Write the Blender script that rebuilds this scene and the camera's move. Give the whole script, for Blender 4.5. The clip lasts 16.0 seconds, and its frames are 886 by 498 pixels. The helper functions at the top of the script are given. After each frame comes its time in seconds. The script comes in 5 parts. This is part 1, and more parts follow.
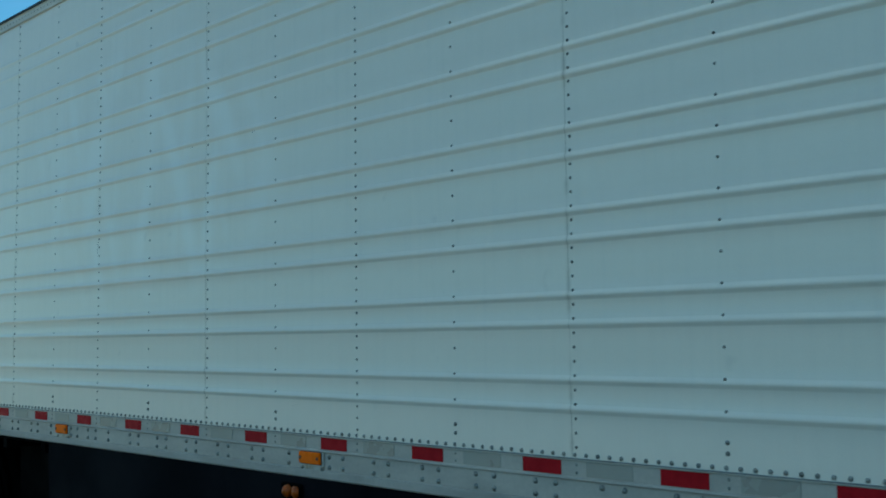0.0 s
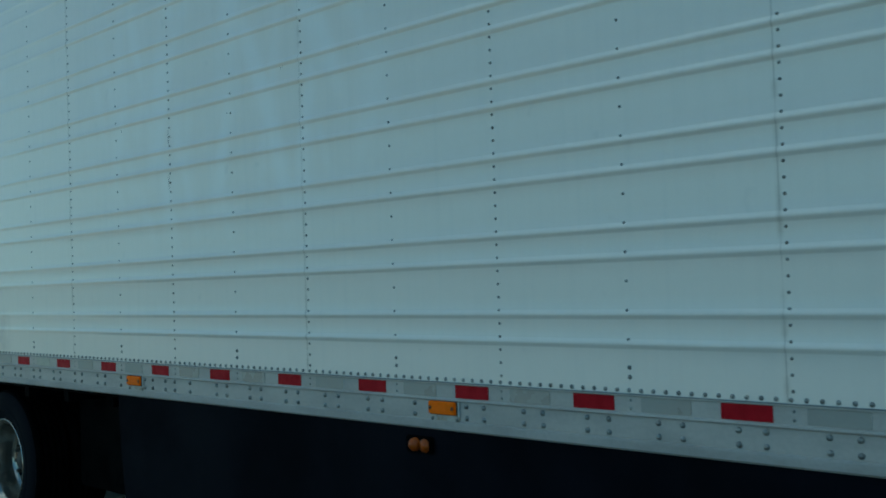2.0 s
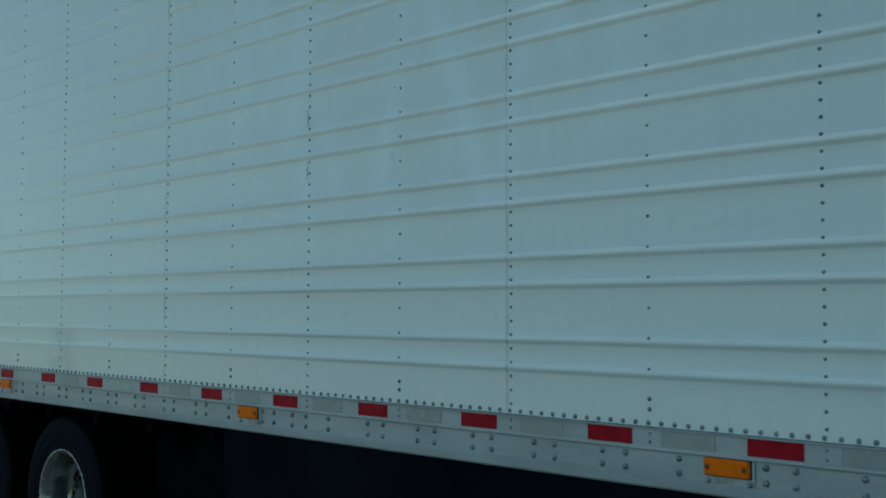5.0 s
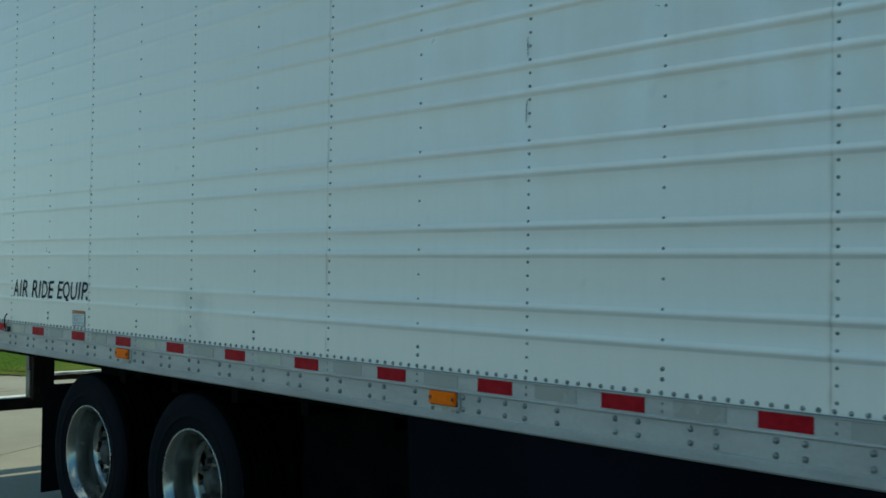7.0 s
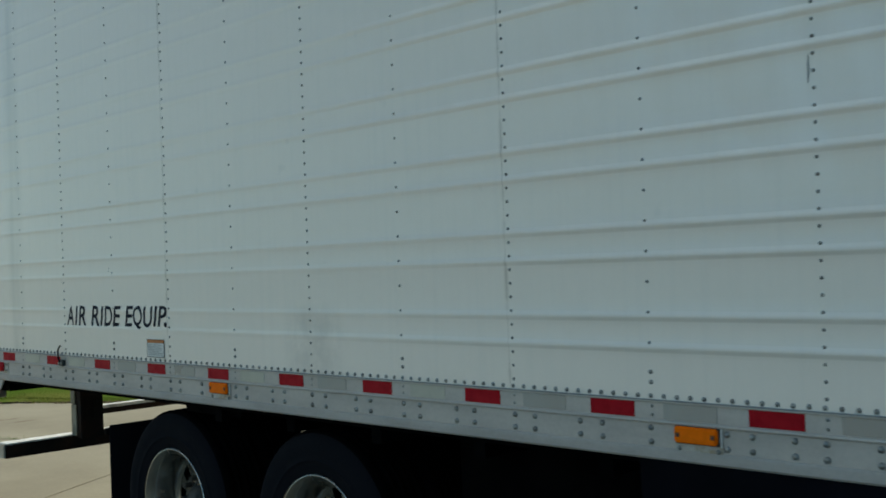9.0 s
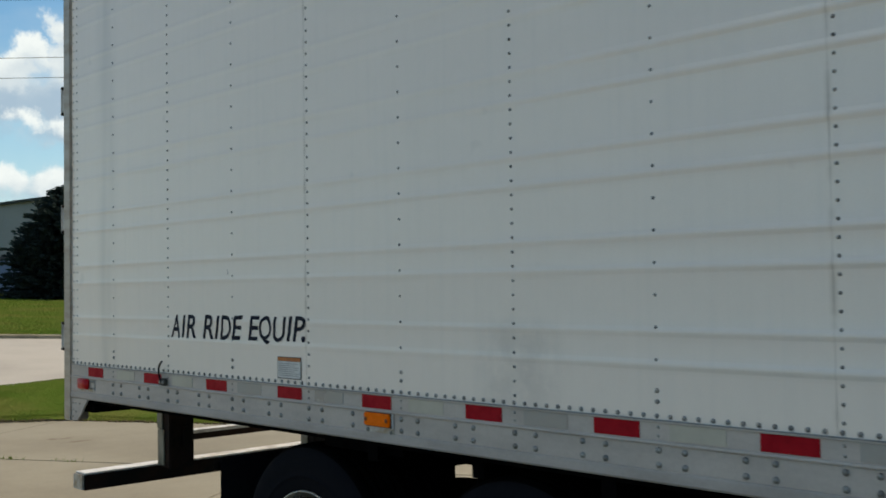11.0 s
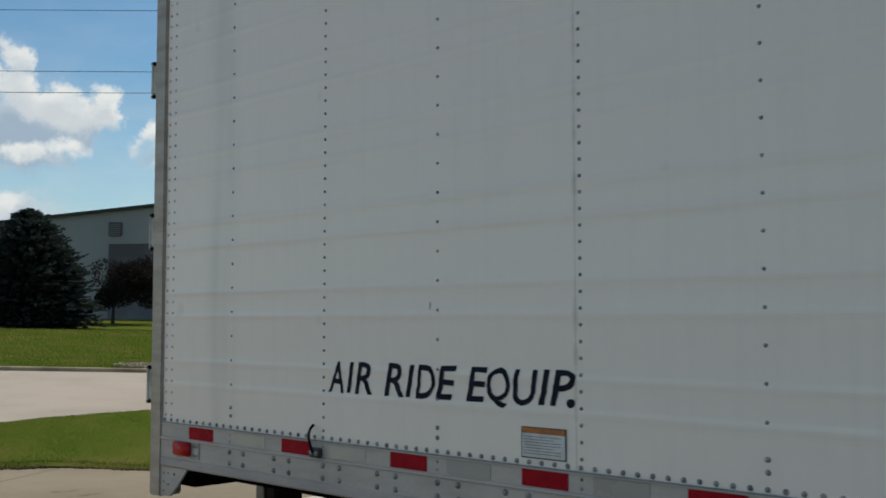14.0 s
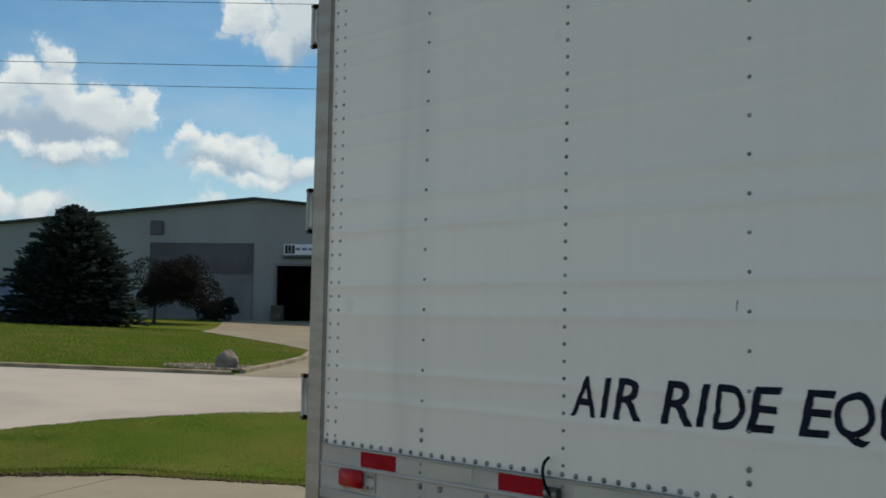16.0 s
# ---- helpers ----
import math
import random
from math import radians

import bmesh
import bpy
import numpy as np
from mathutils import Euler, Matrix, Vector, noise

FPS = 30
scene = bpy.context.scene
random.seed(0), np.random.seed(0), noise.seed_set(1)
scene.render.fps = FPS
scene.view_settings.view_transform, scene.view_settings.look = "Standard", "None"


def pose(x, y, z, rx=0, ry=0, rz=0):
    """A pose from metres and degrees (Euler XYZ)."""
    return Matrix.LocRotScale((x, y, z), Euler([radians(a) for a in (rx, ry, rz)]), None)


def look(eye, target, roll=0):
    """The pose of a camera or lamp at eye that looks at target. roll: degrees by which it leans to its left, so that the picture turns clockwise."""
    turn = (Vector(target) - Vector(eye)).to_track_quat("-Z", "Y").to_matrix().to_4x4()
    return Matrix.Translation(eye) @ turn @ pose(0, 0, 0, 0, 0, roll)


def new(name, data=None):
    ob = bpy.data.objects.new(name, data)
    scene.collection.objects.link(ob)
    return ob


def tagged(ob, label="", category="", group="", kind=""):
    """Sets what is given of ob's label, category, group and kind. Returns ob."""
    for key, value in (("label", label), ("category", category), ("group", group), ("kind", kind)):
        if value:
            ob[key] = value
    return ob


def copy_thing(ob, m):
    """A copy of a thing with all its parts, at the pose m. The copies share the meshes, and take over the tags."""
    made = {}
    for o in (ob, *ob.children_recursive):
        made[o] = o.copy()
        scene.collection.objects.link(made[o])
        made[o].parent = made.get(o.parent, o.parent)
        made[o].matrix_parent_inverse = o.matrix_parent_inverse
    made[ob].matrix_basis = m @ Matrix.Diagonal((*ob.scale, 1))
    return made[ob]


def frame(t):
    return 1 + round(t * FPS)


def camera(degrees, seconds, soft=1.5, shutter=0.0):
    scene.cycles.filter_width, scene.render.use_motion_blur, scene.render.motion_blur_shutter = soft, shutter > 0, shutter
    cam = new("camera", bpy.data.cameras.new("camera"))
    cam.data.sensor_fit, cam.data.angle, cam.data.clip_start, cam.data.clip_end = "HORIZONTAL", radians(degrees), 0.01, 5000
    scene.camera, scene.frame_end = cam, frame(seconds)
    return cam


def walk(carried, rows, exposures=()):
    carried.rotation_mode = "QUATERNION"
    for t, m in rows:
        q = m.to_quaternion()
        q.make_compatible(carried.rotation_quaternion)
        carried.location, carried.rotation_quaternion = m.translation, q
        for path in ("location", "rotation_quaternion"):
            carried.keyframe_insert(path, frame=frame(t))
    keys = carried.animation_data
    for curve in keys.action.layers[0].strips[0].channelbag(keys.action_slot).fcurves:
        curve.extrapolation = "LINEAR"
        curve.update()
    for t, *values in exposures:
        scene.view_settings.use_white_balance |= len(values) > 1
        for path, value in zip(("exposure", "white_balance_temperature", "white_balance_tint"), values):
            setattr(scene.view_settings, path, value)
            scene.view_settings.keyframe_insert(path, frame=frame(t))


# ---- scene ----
cam = camera(44.5, 16.0, soft=1.7, shutter=0.35)
PATH = [
    (0, (12.2362, -3.0318, 1.7406), (10.8013, -1.6482, 1.9032), -0.76),
    (0.5, (12.0647, -3.0660, 1.7056), (10.6201, -1.6913, 1.8573), -0.50),
    (1, (11.8514, -3.0245, 1.7229), (10.3471, -1.7177, 1.8943), -1.03),
    (1.5, (11.6563, -3.0176, 1.6924), (10.1554, -1.7035, 1.8357), -0.31),
    (2, (11.4181, -3.0803, 1.7269), (9.9825, -1.6889, 1.7823), -1.98),
    (2.5, (11.2075, -3.1170, 1.7387), (9.7745, -1.7242, 1.8208), -1.67),
    (3, (10.9503, -3.1166, 1.7549), (9.4833, -1.7602, 1.8449), -2.11),
    (5.5, (9.7553, -3.0119, 1.6796), (8.3579, -1.5853, 1.7898), 0.70),
    (6, (9.4815, -3.0701, 1.7462), (8.1357, -1.5910, 1.7809), -1.30),
    (6.5, (9.1628, -3.0572, 1.7397), (7.7214, -1.6714, 1.7819), -1.54),
    (7, (8.8380, -3.0082, 1.7197), (7.3805, -1.6392, 1.7574), 0.75),
    (7.5, (8.5133, -3.0211, 1.7137), (7.1202, -1.5866, 1.7530), -2.35),
    (8, (8.2145, -2.9735, 1.7212), (6.7884, -1.5738, 1.8052), -1.60),
    (8.5, (7.8962, -2.9564, 1.7507), (6.4154, -1.6161, 1.8547), 0.61),
    (9, (7.5770, -3.0188, 1.7839), (6.1565, -1.6111, 1.8104), -2.13),
    (11.5, (5.9666, -2.7998, 1.7268), (4.5065, -1.4364, 1.8230), -0.21),
    (12, (5.6400, -2.8272, 1.7442), (4.1859, -1.4587, 1.8566), 0.58),
    (12.5, (5.3054, -2.8220, 1.7448), (3.8861, -1.4158, 1.8358), -2.15),
    (13, (4.9919, -2.7155, 1.7566), (3.5673, -1.3235, 1.9382), -0.92),
    (13.5, (4.7292, -2.6656, 1.7586), (3.3021, -1.2736, 1.9190), 1.32),
    (14, (4.4481, -2.6621, 1.7695), (3.0557, -1.2321, 1.8982), -0.07),
    (14.5, (4.1621, -2.6167, 1.7759), (2.7081, -1.2612, 1.9960), 1.56),
    (15, (3.8606, -2.5181, 1.7681), (2.3485, -1.2213, 1.9465), 2.09),
    (15.5, (3.5454, -2.5274, 1.7574), (2.1150, -1.1369, 1.9007), 1.25),
    (16, (3.2774, -2.5012, 1.7529), (1.8448, -1.1125, 1.8911), 1.09),
]
EXPOSURES = [
    (0.0, 0.32, 6420, -13),
    (5.5, 0.27, 6400, -12),
    (7.0, 0.30, 6560, -11),
    (8.5, 0.33, 7560, 2),
    (9.0, 0.33, 7620, 3),
    (11.0, 0.27, 8100, 14),
    (12.5, 0.07, 8100, 16),
    (13.2, 0.00, 8100, 17),
    (14.0, 0.01, 8050, 17),
    (14.8, 0.01, 7880, 15),
    (16.0, 0.01, 7900, 14),
]
walk(cam, [(t, look(eye, target, roll)) for t, eye, target, roll in PATH], EXPOSURES)

# ---------------------------------------------------------------- layout
# The trailer's near side is the plane y = 0; its rear end is x = 0; the ground is z = 0.
# Street frame: s runs away from the lot across the road, w to the right along it.
ORIGIN = Vector((3.265, -2.482, 0))
AWAY = Vector((-0.890, 0.4555, 0)).normalized()
ALONG = Vector((AWAY.y, -AWAY.x, 0))
COL = 0.61            # post spacing of the trailer
RIB = 0.3035          # spacing of the rib pairs
RIB_LOW, RIB_GAP = 1.479, 0.1035
PANEL_BOTTOM, PANEL_TOP = 1.305, 3.972
LENGTH = 16.15
WIDTH = 2.6


def smooth(a, b, x):
    t = min(1, max(0, (x - a) / (b - a)))
    return t * t * (3 - 2 * t)


def ground_z(s):
    """Height of the land at the distance s from the lot."""
    if s < 12.5:
        return 0.0
    if s < 26:
        return 0.0462 * (s - 12.5)
    if s < 46:
        return 0.6237 + 0.038 * (s - 26)
    return 1.3837 + 0.42 * smooth(46, 66, s)


def street(s, w, lift=0.0):
    p = ORIGIN + AWAY * s + ALONG * w
    fall = -0.033 * min(8.0, max(-14.0, w)) * smooth(17, 25, s) * (1 - smooth(50, 62, s))
    return Vector((p.x, p.y, ground_z(s) + fall + lift))


# ---------------------------------------------------------------- sky and sun
SUN_DIR = Vector((-0.03, 0.66, 0.95)).normalized()
world = bpy.data.worlds.new("sky")
scene.world = world
world.use_nodes = True


class Nodes:
    """Short way to write node trees."""

    def __init__(self, tree):
        self.tree = tree

    def add(self, kind, **values):
        n = self.tree.nodes.new(kind)
        if "operation" in values:
            n.operation = values["operation"]
        if "use_clamp" in values:
            n.use_clamp = values["use_clamp"]
        if "interpolation_type" in values:
            n.interpolation_type = values["interpolation_type"]
        if "data_type" in values:
            n.data_type = values["data_type"]
        if "blend_type" in values:
            n.blend_type = values["blend_type"]
        if "sky_type" in values:
            n.sky_type, n.sun_disc = values["sky_type"], False
        return n

    def put(self, socket, value):
        if isinstance(value, bpy.types.NodeSocket):
            self.tree.links.new(value, socket)
        else:
            socket.default_value = value

    def math(self, op, a, b=0.0, c=0.0, clamp=False):
        n = self.add("ShaderNodeMath", operation=op, use_clamp=clamp)
        for i, v in enumerate((a, b, c)):
            self.put(n.inputs[i], v)
        return n.outputs[0]

    def noise(self, vector, scale, detail=4.0, rough=0.55, distort=0.0):
        n = self.add("ShaderNodeTexNoise")
        self.put(n.inputs["Vector"], vector)
        n.inputs["Scale"].default_value = scale
        n.inputs["Detail"].default_value = detail
        n.inputs["Roughness"].default_value = rough
        n.inputs["Distortion"].default_value = distort
        return n.outputs["Fac"]

    def ramp(self, fac, lo, hi, a=0.0, b=1.0):
        n = self.add("ShaderNodeMapRange", interpolation_type="SMOOTHSTEP")
        for i, v in enumerate((fac, lo, hi, a, b)):
            self.put(n.inputs[i], v)
        return n.outputs[0]

    def mix(self, fac, a, b, blend="MIX"):
        n = self.add("ShaderNodeMix", data_type="RGBA", blend_type=blend)
        self.put(n.inputs[0], fac)
        for sock, v in ((n.inputs[6], a), (n.inputs[7], b)):
            self.put(sock, v if isinstance(v, bpy.types.NodeSocket) else (*v, 1.0))
        return n.outputs[2]

    def scaled(self, vector, sx, sy, sz):
        n = self.add("ShaderNodeVectorMath", operation="MULTIPLY")
        self.put(n.inputs[0], vector)
        n.inputs[1].default_value = (sx, sy, sz)
        return n.outputs[0]


def build_sky():
    k = Nodes(world.node_tree)
    k.tree.nodes.clear()
    sky = k.add("ShaderNodeTexSky", sky_type="NISHITA")
    sky.sun_elevation = math.asin(SUN_DIR.z)
    sky.sun_rotation = math.atan2(SUN_DIR.x, SUN_DIR.y)
    sky.air_density, sky.dust_density, sky.ozone_density = 1.0, 0.6, 2.0
    turn = k.add("ShaderNodeVectorMath", operation="ADD")
    k.put(turn.inputs[0], k.add("ShaderNodeTexCoord").outputs["Generated"])
    turn.inputs[1].default_value = (-0.0011, -0.0021, 0.0063)
    ray = turn.outputs[0]
    xyz = k.add("ShaderNodeSeparateXYZ")
    k.put(xyz.inputs[0], ray)
    x, y, z = xyz.outputs
    # bearing from the -x axis towards +y, and height, both in degrees
    bearing = k.math("MULTIPLY", k.math("ARCTAN2", y, k.math("MULTIPLY", x, -1.0)), 57.2958)
    height = k.math("MULTIPLY", k.math("ARCSINE", z), 57.2958)
    warp = k.add("ShaderNodeTexNoise")
    k.put(warp.inputs["Vector"], ray)
    warp.inputs["Scale"].default_value, warp.inputs["Detail"].default_value, warp.inputs["Roughness"].default_value = 16.0, 7.0, 0.62
    parts = k.add("ShaderNodeSeparateColor")
    k.put(parts.inputs[0], warp.outputs["Color"])
    bearing = k.math("ADD", bearing, k.math("MULTIPLY", k.math("SUBTRACT", parts.outputs[0], 0.5), 5.2))
    height = k.math("ADD", height, k.math("MULTIPLY", k.math("SUBTRACT", parts.outputs[1], 0.5), 3.6))
    # heaps of cumulus: bearing, height, half width, half height
    bellies = ((23.8, 9.9, 3.3, 1.5), (26.5, 10.0, 2.3, 1.3), (21.0, 9.6, 1.9, 1.6), (24.4, 8.5, 3.0, 0.8), (18.2, 9.2, 2.1, 4.2), (18.0, 12.6, 1.8, 2.2),
               (32.8, 8.7, 2.6, 1.3), (36.4, 8.0, 2.2, 1.0), (35.6, 15.4, 2.6, 1.5), (23.8, 5.7, 3.6, 0.9), (9.0, 9.5, 6.0, 3.6), (50.0, 11.0, 6.0, 3.0), (66.0, 8.5, 7.0, 2.6))
    crowns = ((23.3, 13.1, 0.75, 0.9), (22.0, 12.0, 1.3, 1.1), (23.9, 11.6, 1.8, 1.2), (25.6, 11.3, 1.4, 1.2), (26.7, 10.5, 1.8, 1.2), (27.9, 11.3, 0.9, 1.0), (28.1, 10.4, 1.0, 0.9), (24.8, 10.7, 1.6, 1.0), (21.0, 11.0, 1.2, 1.1),
              (17.7, 15.4, 0.9, 1.6), (19.0, 14.0, 0.95, 1.0), (18.2, 13.2, 1.4, 0.9), (30.6, 10.0, 0.7, 0.8), (31.6, 9.5, 1.5, 0.8), (29.9, 9.4, 0.8, 0.5), (33.2, 9.0, 1.6, 1.0), (35.2, 8.6, 1.6, 0.9), (37.4, 8.2, 1.6, 0.9),
              (33.0, 16.3, 1.3, 1.3), (34.4, 14.9, 1.3, 1.0), (36.2, 16.5, 2.2, 2.0), (32.3, 15.0, 0.9, 0.4), (9.0, 12.0, 5.0, 3.5), (50.0, 13.0, 5.0, 3.0), (66.0, 10.0, 6.0, 2.5))
    fronts = ((24.4, 8.75, 2.2, 0.55), (26.4, 8.9, 1.5, 0.6), (22.4, 8.8, 0.8, 0.5), (19.9, 8.0, 0.6, 0.5), (21.3, 6.3, 1.2, 0.8), (23.2, 5.9, 1.7, 0.7), (31.7, 7.9, 1.0, 0.55), (31.5, 6.5, 1.2, 0.45), (34.2, 7.5, 1.9, 0.5))

    def depth(heaps, lift):
        body = None
        for b, h, rb, rh in heaps:
            du = k.math("MULTIPLY_ADD", bearing, 1 / rb, -b / rb)
            dv = k.math("MULTIPLY_ADD", height, 1 / rh, (lift - h) / rh)
            lump = k.math("SUBTRACT", 1.0, k.math("SQRT", k.math("MULTIPLY_ADD", du, du, k.math("MULTIPLY", dv, dv))))
            lump = k.math("MULTIPLY", lump, min(rb, rh))
            body = lump if body is None else k.math("MAXIMUM", body, lump)
        return body

    curls = k.math("MULTIPLY", k.math("SUBTRACT", k.noise(ray, 55.0, 5.0, 0.55), 0.5), 0.9)
    billow = k.math("MULTIPLY", k.math("SUBTRACT", k.noise(k.scaled(ray, 1, 1, 1.6), 26.0, 5.0), 0.5), 2.4)
    bright, mid, belly = (7.5, 9.2, 10.5), (5.6, 7.3, 8.9), (3.2, 5.0, 7.1)
    veil = k.ramp(k.noise(k.scaled(ray, 1, 1, 3.0), 4.0, 6.0), 0.45, 0.8, 0.0, 0.35)
    veil = k.math("MULTIPLY", veil, k.ramp(height, 4.0, 22.0, 1.0, 0.15))
    haze = k.ramp(height, 0.0, 14.0, 0.72, 0.0)
    blue = k.mix(1.0, sky.outputs[0], (0.55, 1.05, 1.30), "MULTIPLY")
    blue = k.mix(haze, blue, (5.5, 8.0, 9.7))
    blue = k.mix(veil, blue, (7.6, 8.8, 9.6))
    # the same weather all round, above the heaps
    rest = k.math("SUBTRACT", k.math("MULTIPLY", k.noise(ray, 3.1, 7.0, 0.6), 7.0), 3.7)
    rest = k.math("SUBTRACT", rest, k.ramp(height, 20.0, 30.0, 3.0, 0.0))
    tone = k.mix(k.ramp(rest, -0.12, 0.5), blue, k.mix(k.ramp(rest, 0.3, 1.6), bright, belly))
    # soft grey bellies, lit crowns that fade downwards, low bands in front
    soft = k.ramp(k.math("ADD", depth(bellies, 0.0), curls), -0.25, 0.75, 0.0, 0.95)
    tone = k.mix(soft, tone, k.mix(k.ramp(k.math("ADD", depth(bellies, 0.9), billow), -1.0, 0.9), mid, belly))
    for heaps, fall in ((crowns, 0.55), (fronts, 0.30)):
        body = k.math("ADD", depth(heaps, 0.0), curls)
        foot = k.ramp(k.math("ADD", depth(heaps, -fall), curls), -0.8, 0.45)
        shade = k.ramp(k.math("ADD", depth(heaps, 0.7), billow), -0.55, 0.85)
        tone = k.mix(k.math("MULTIPLY", k.ramp(body, -0.10, 0.42), foot), tone, k.mix(shade, bright, mid))
    back = k.add("ShaderNodeBackground")
    k.put(back.inputs[0], tone)
    back.inputs[1].default_value = 0.089
    out = k.add("ShaderNodeOutputWorld")
    k.tree.links.new(back.outputs[0], out.inputs[0])


build_sky()
sun = new("sun", bpy.data.lights.new("sun", "SUN"))
sun.data.energy, sun.data.angle, sun.data.color = 2.8, radians(0.53), (1.0, 0.93, 0.80)
sun.matrix_world = look(SUN_DIR * 50, (0, 0, 0))


# ---------------------------------------------------------------- materials
def material(name, base, rough=0.6, metal=0.0, vary=0.15, scale=6.0, fine=60.0, bump=0.0, spread=(1, 1, 1), tone=None, coat=0.0, spec=0.5, random_tone=0.0):
    """A surface with coarse and fine variation in its own metres; tone is the second colour it drifts to."""
    m = bpy.data.materials.new(name)
    m.use_nodes = True
    k = Nodes(m.node_tree)
    b = k.tree.nodes["Principled BSDF"]
    where = k.add("ShaderNodeNewGeometry").outputs["Position"]
    place = k.scaled(where, *spread)
    coarse, small = k.noise(place, scale, 5.0, 0.6), k.noise(where, fine, 4.0, 0.6)
    tone = tone or tuple(c * (1 - 2.2 * vary) for c in base)
    c = k.mix(k.ramp(coarse, 0.36, 0.7), base, tone)
    c = k.mix(k.math("MULTIPLY", k.ramp(small, 0.3, 0.75), vary), c, tuple(v * 0.45 for v in base))
    if random_tone:
        r = k.add("ShaderNodeObjectInfo").outputs["Random"]
        c = k.mix(k.math("MULTIPLY", r, random_tone), c, tuple(v * 0.5 for v in base))
    k.put(b.inputs["Base Color"], c)
    k.put(b.inputs["Roughness"], k.ramp(coarse, 0.3, 0.7, max(0.03, rough - 0.1), min(1, rough + 0.1)))
    b.inputs["Metallic"].default_value = metal
    b.inputs["Coat Weight"].default_value = coat
    b.inputs["Specular IOR Level"].default_value = spec
    if bump:
        n = k.add("ShaderNodeBump")
        n.inputs["Strength"].default_value = 0.6
        n.inputs["Distance"].default_value = bump
        k.put(n.inputs["Height"], small)
        k.put(b.inputs["Normal"], n.outputs[0])
    return m


def trailer_paint():
    """White sheet metal with road film, streaks and painted warm bounce below the ribs, rust below the seams and the
    ghost of a removed decal.
    """
    m = bpy.data.materials.new("white_trailer_paint")
    m.use_nodes = True
    k = Nodes(m.node_tree)
    b = k.tree.nodes["Principled BSDF"]
    where = k.add("ShaderNodeNewGeometry").outputs["Position"]
    xyz = k.add("ShaderNodeSeparateXYZ")
    k.put(xyz.inputs[0], where)
    x, _, z = xyz.outputs
    film = k.noise(where, 1.1, 1.5, 0.5)
    drip = k.noise(k.scaled(where, 26, 1, 1.1), 1.0, 2.0, 0.5)
    c = k.mix(k.ramp(film, 0.1, 0.9, 0.0, 0.3), (0.885, 0.795, 0.705), (0.84, 0.75, 0.66))
    c = k.mix(k.ramp(drip, 0.4, 0.9, 0.0, 0.10), c, (0.55, 0.55, 0.52))
    # fine mottling of the old paint
    c = k.mix(k.ramp(k.noise(where, 13.0, 3.0, 0.6), 0.3, 0.75, 0.0, 0.05), c, (0.60, 0.55, 0.46))
    c = k.mix(k.ramp(k.noise(where, 210.0, 3.0, 0.7), 0.25, 0.75, 0.0, 0.075), c, (0.52, 0.47, 0.41))
    # a few faint smudges
    c = k.mix(k.ramp(k.noise(where, 7.0, 2.0, 0.5), 0.68, 0.80, 0.0, 0.22), c, (0.50, 0.47, 0.43))
    # yellow streaks below each rib, with warm bounce light put into the colour
    step = k.math("MODULO", k.math("SUBTRACT", z, RIB_LOW - 0.03 - RIB), RIB)
    low = k.ramp(k.math("ABSOLUTE", k.math("SUBTRACT", step, 0.012)), 0.004, 0.022, 1.0, 0.0)
    high = k.ramp(k.math("ABSOLUTE", k.math("SUBTRACT", step, 0.012 + RIB_GAP)), 0.004, 0.022, 1.0, 0.0)
    rib_warm = k.math("MULTIPLY", k.math("MAXIMUM", low, high), k.ramp(k.noise(k.scaled(where, 2.2, 1, 9), 1.0, 5.0), 0.40, 0.68))
    c = k.mix(k.math("MULTIPLY", rib_warm, 0.09), c, (0.58, 0.50, 0.34))
    # rust beside the seams
    edge = k.math("PINGPONG", k.math("ADD", x, 0.018), 2 * COL)
    rust = k.math("MULTIPLY", k.ramp(edge, 0.001, 0.018, 1.0, 0.0), k.ramp(k.noise(k.scaled(where, 1, 1, 4), 2.0, 5.0), 0.42, 0.66))
    c = k.mix(k.math("MULTIPLY", rust, 0.34), c, (0.36, 0.29, 0.21))
    line = k.math("MULTIPLY", k.ramp(edge, 0.0005, 0.0045, 1.0, 0.0), k.ramp(k.noise(k.scaled(where, 1, 1, 3), 1.3, 3.0), 0.3, 0.6, 0.15, 1.0))
    c = k.mix(k.math("MULTIPLY", line, 0.42), c, (0.27, 0.21, 0.15))
    # road grime near the foot of one seam
    gx, gz = k.math("SUBTRACT", x, 3.68), k.math("SUBTRACT", z, 1.45)
    soil = k.math("ADD", k.math("MULTIPLY", gx, gx), k.math("MULTIPLY", k.math("MULTIPLY", gz, gz), 1.3))
    soil = k.math("MULTIPLY", k.ramp(soil, 0.0, 0.075, 1.0, 0.0), k.ramp(k.noise(where, 5.0, 6.0, 0.65), 0.3, 0.65))
    c = k.mix(k.math("MULTIPLY", soil, 0.29), c, (0.30, 0.30, 0.29))
    # pale ghost of a decal that was taken off
    hx, hz = k.math("MULTIPLY", k.math("SUBTRACT", x, 6.5), 0.52), k.math("SUBTRACT", z, 2.70)
    ghost = k.ramp(k.math("ADD", k.math("MULTIPLY", hx, hx), k.math("MULTIPLY", hz, hz)), 0.20, 0.85, 1.0, 0.0)
    smear = None
    for slant, shift in ((0.38, 0.0), (-0.22, 7.3)):
        along = k.add("ShaderNodeCombineXYZ")
        k.put(along.inputs[0], k.math("MULTIPLY", k.math("MULTIPLY_ADD", z, slant, x), 3.6))
        k.put(along.inputs[1], shift)
        k.put(along.inputs[2], k.math("MULTIPLY", z, 0.9))
        stroke = k.ramp(k.noise(along.outputs[0], 1.3, 0.5, 0.5), 0.42, 0.80)
        smear = stroke if smear is None else k.math("MAXIMUM", smear, stroke)
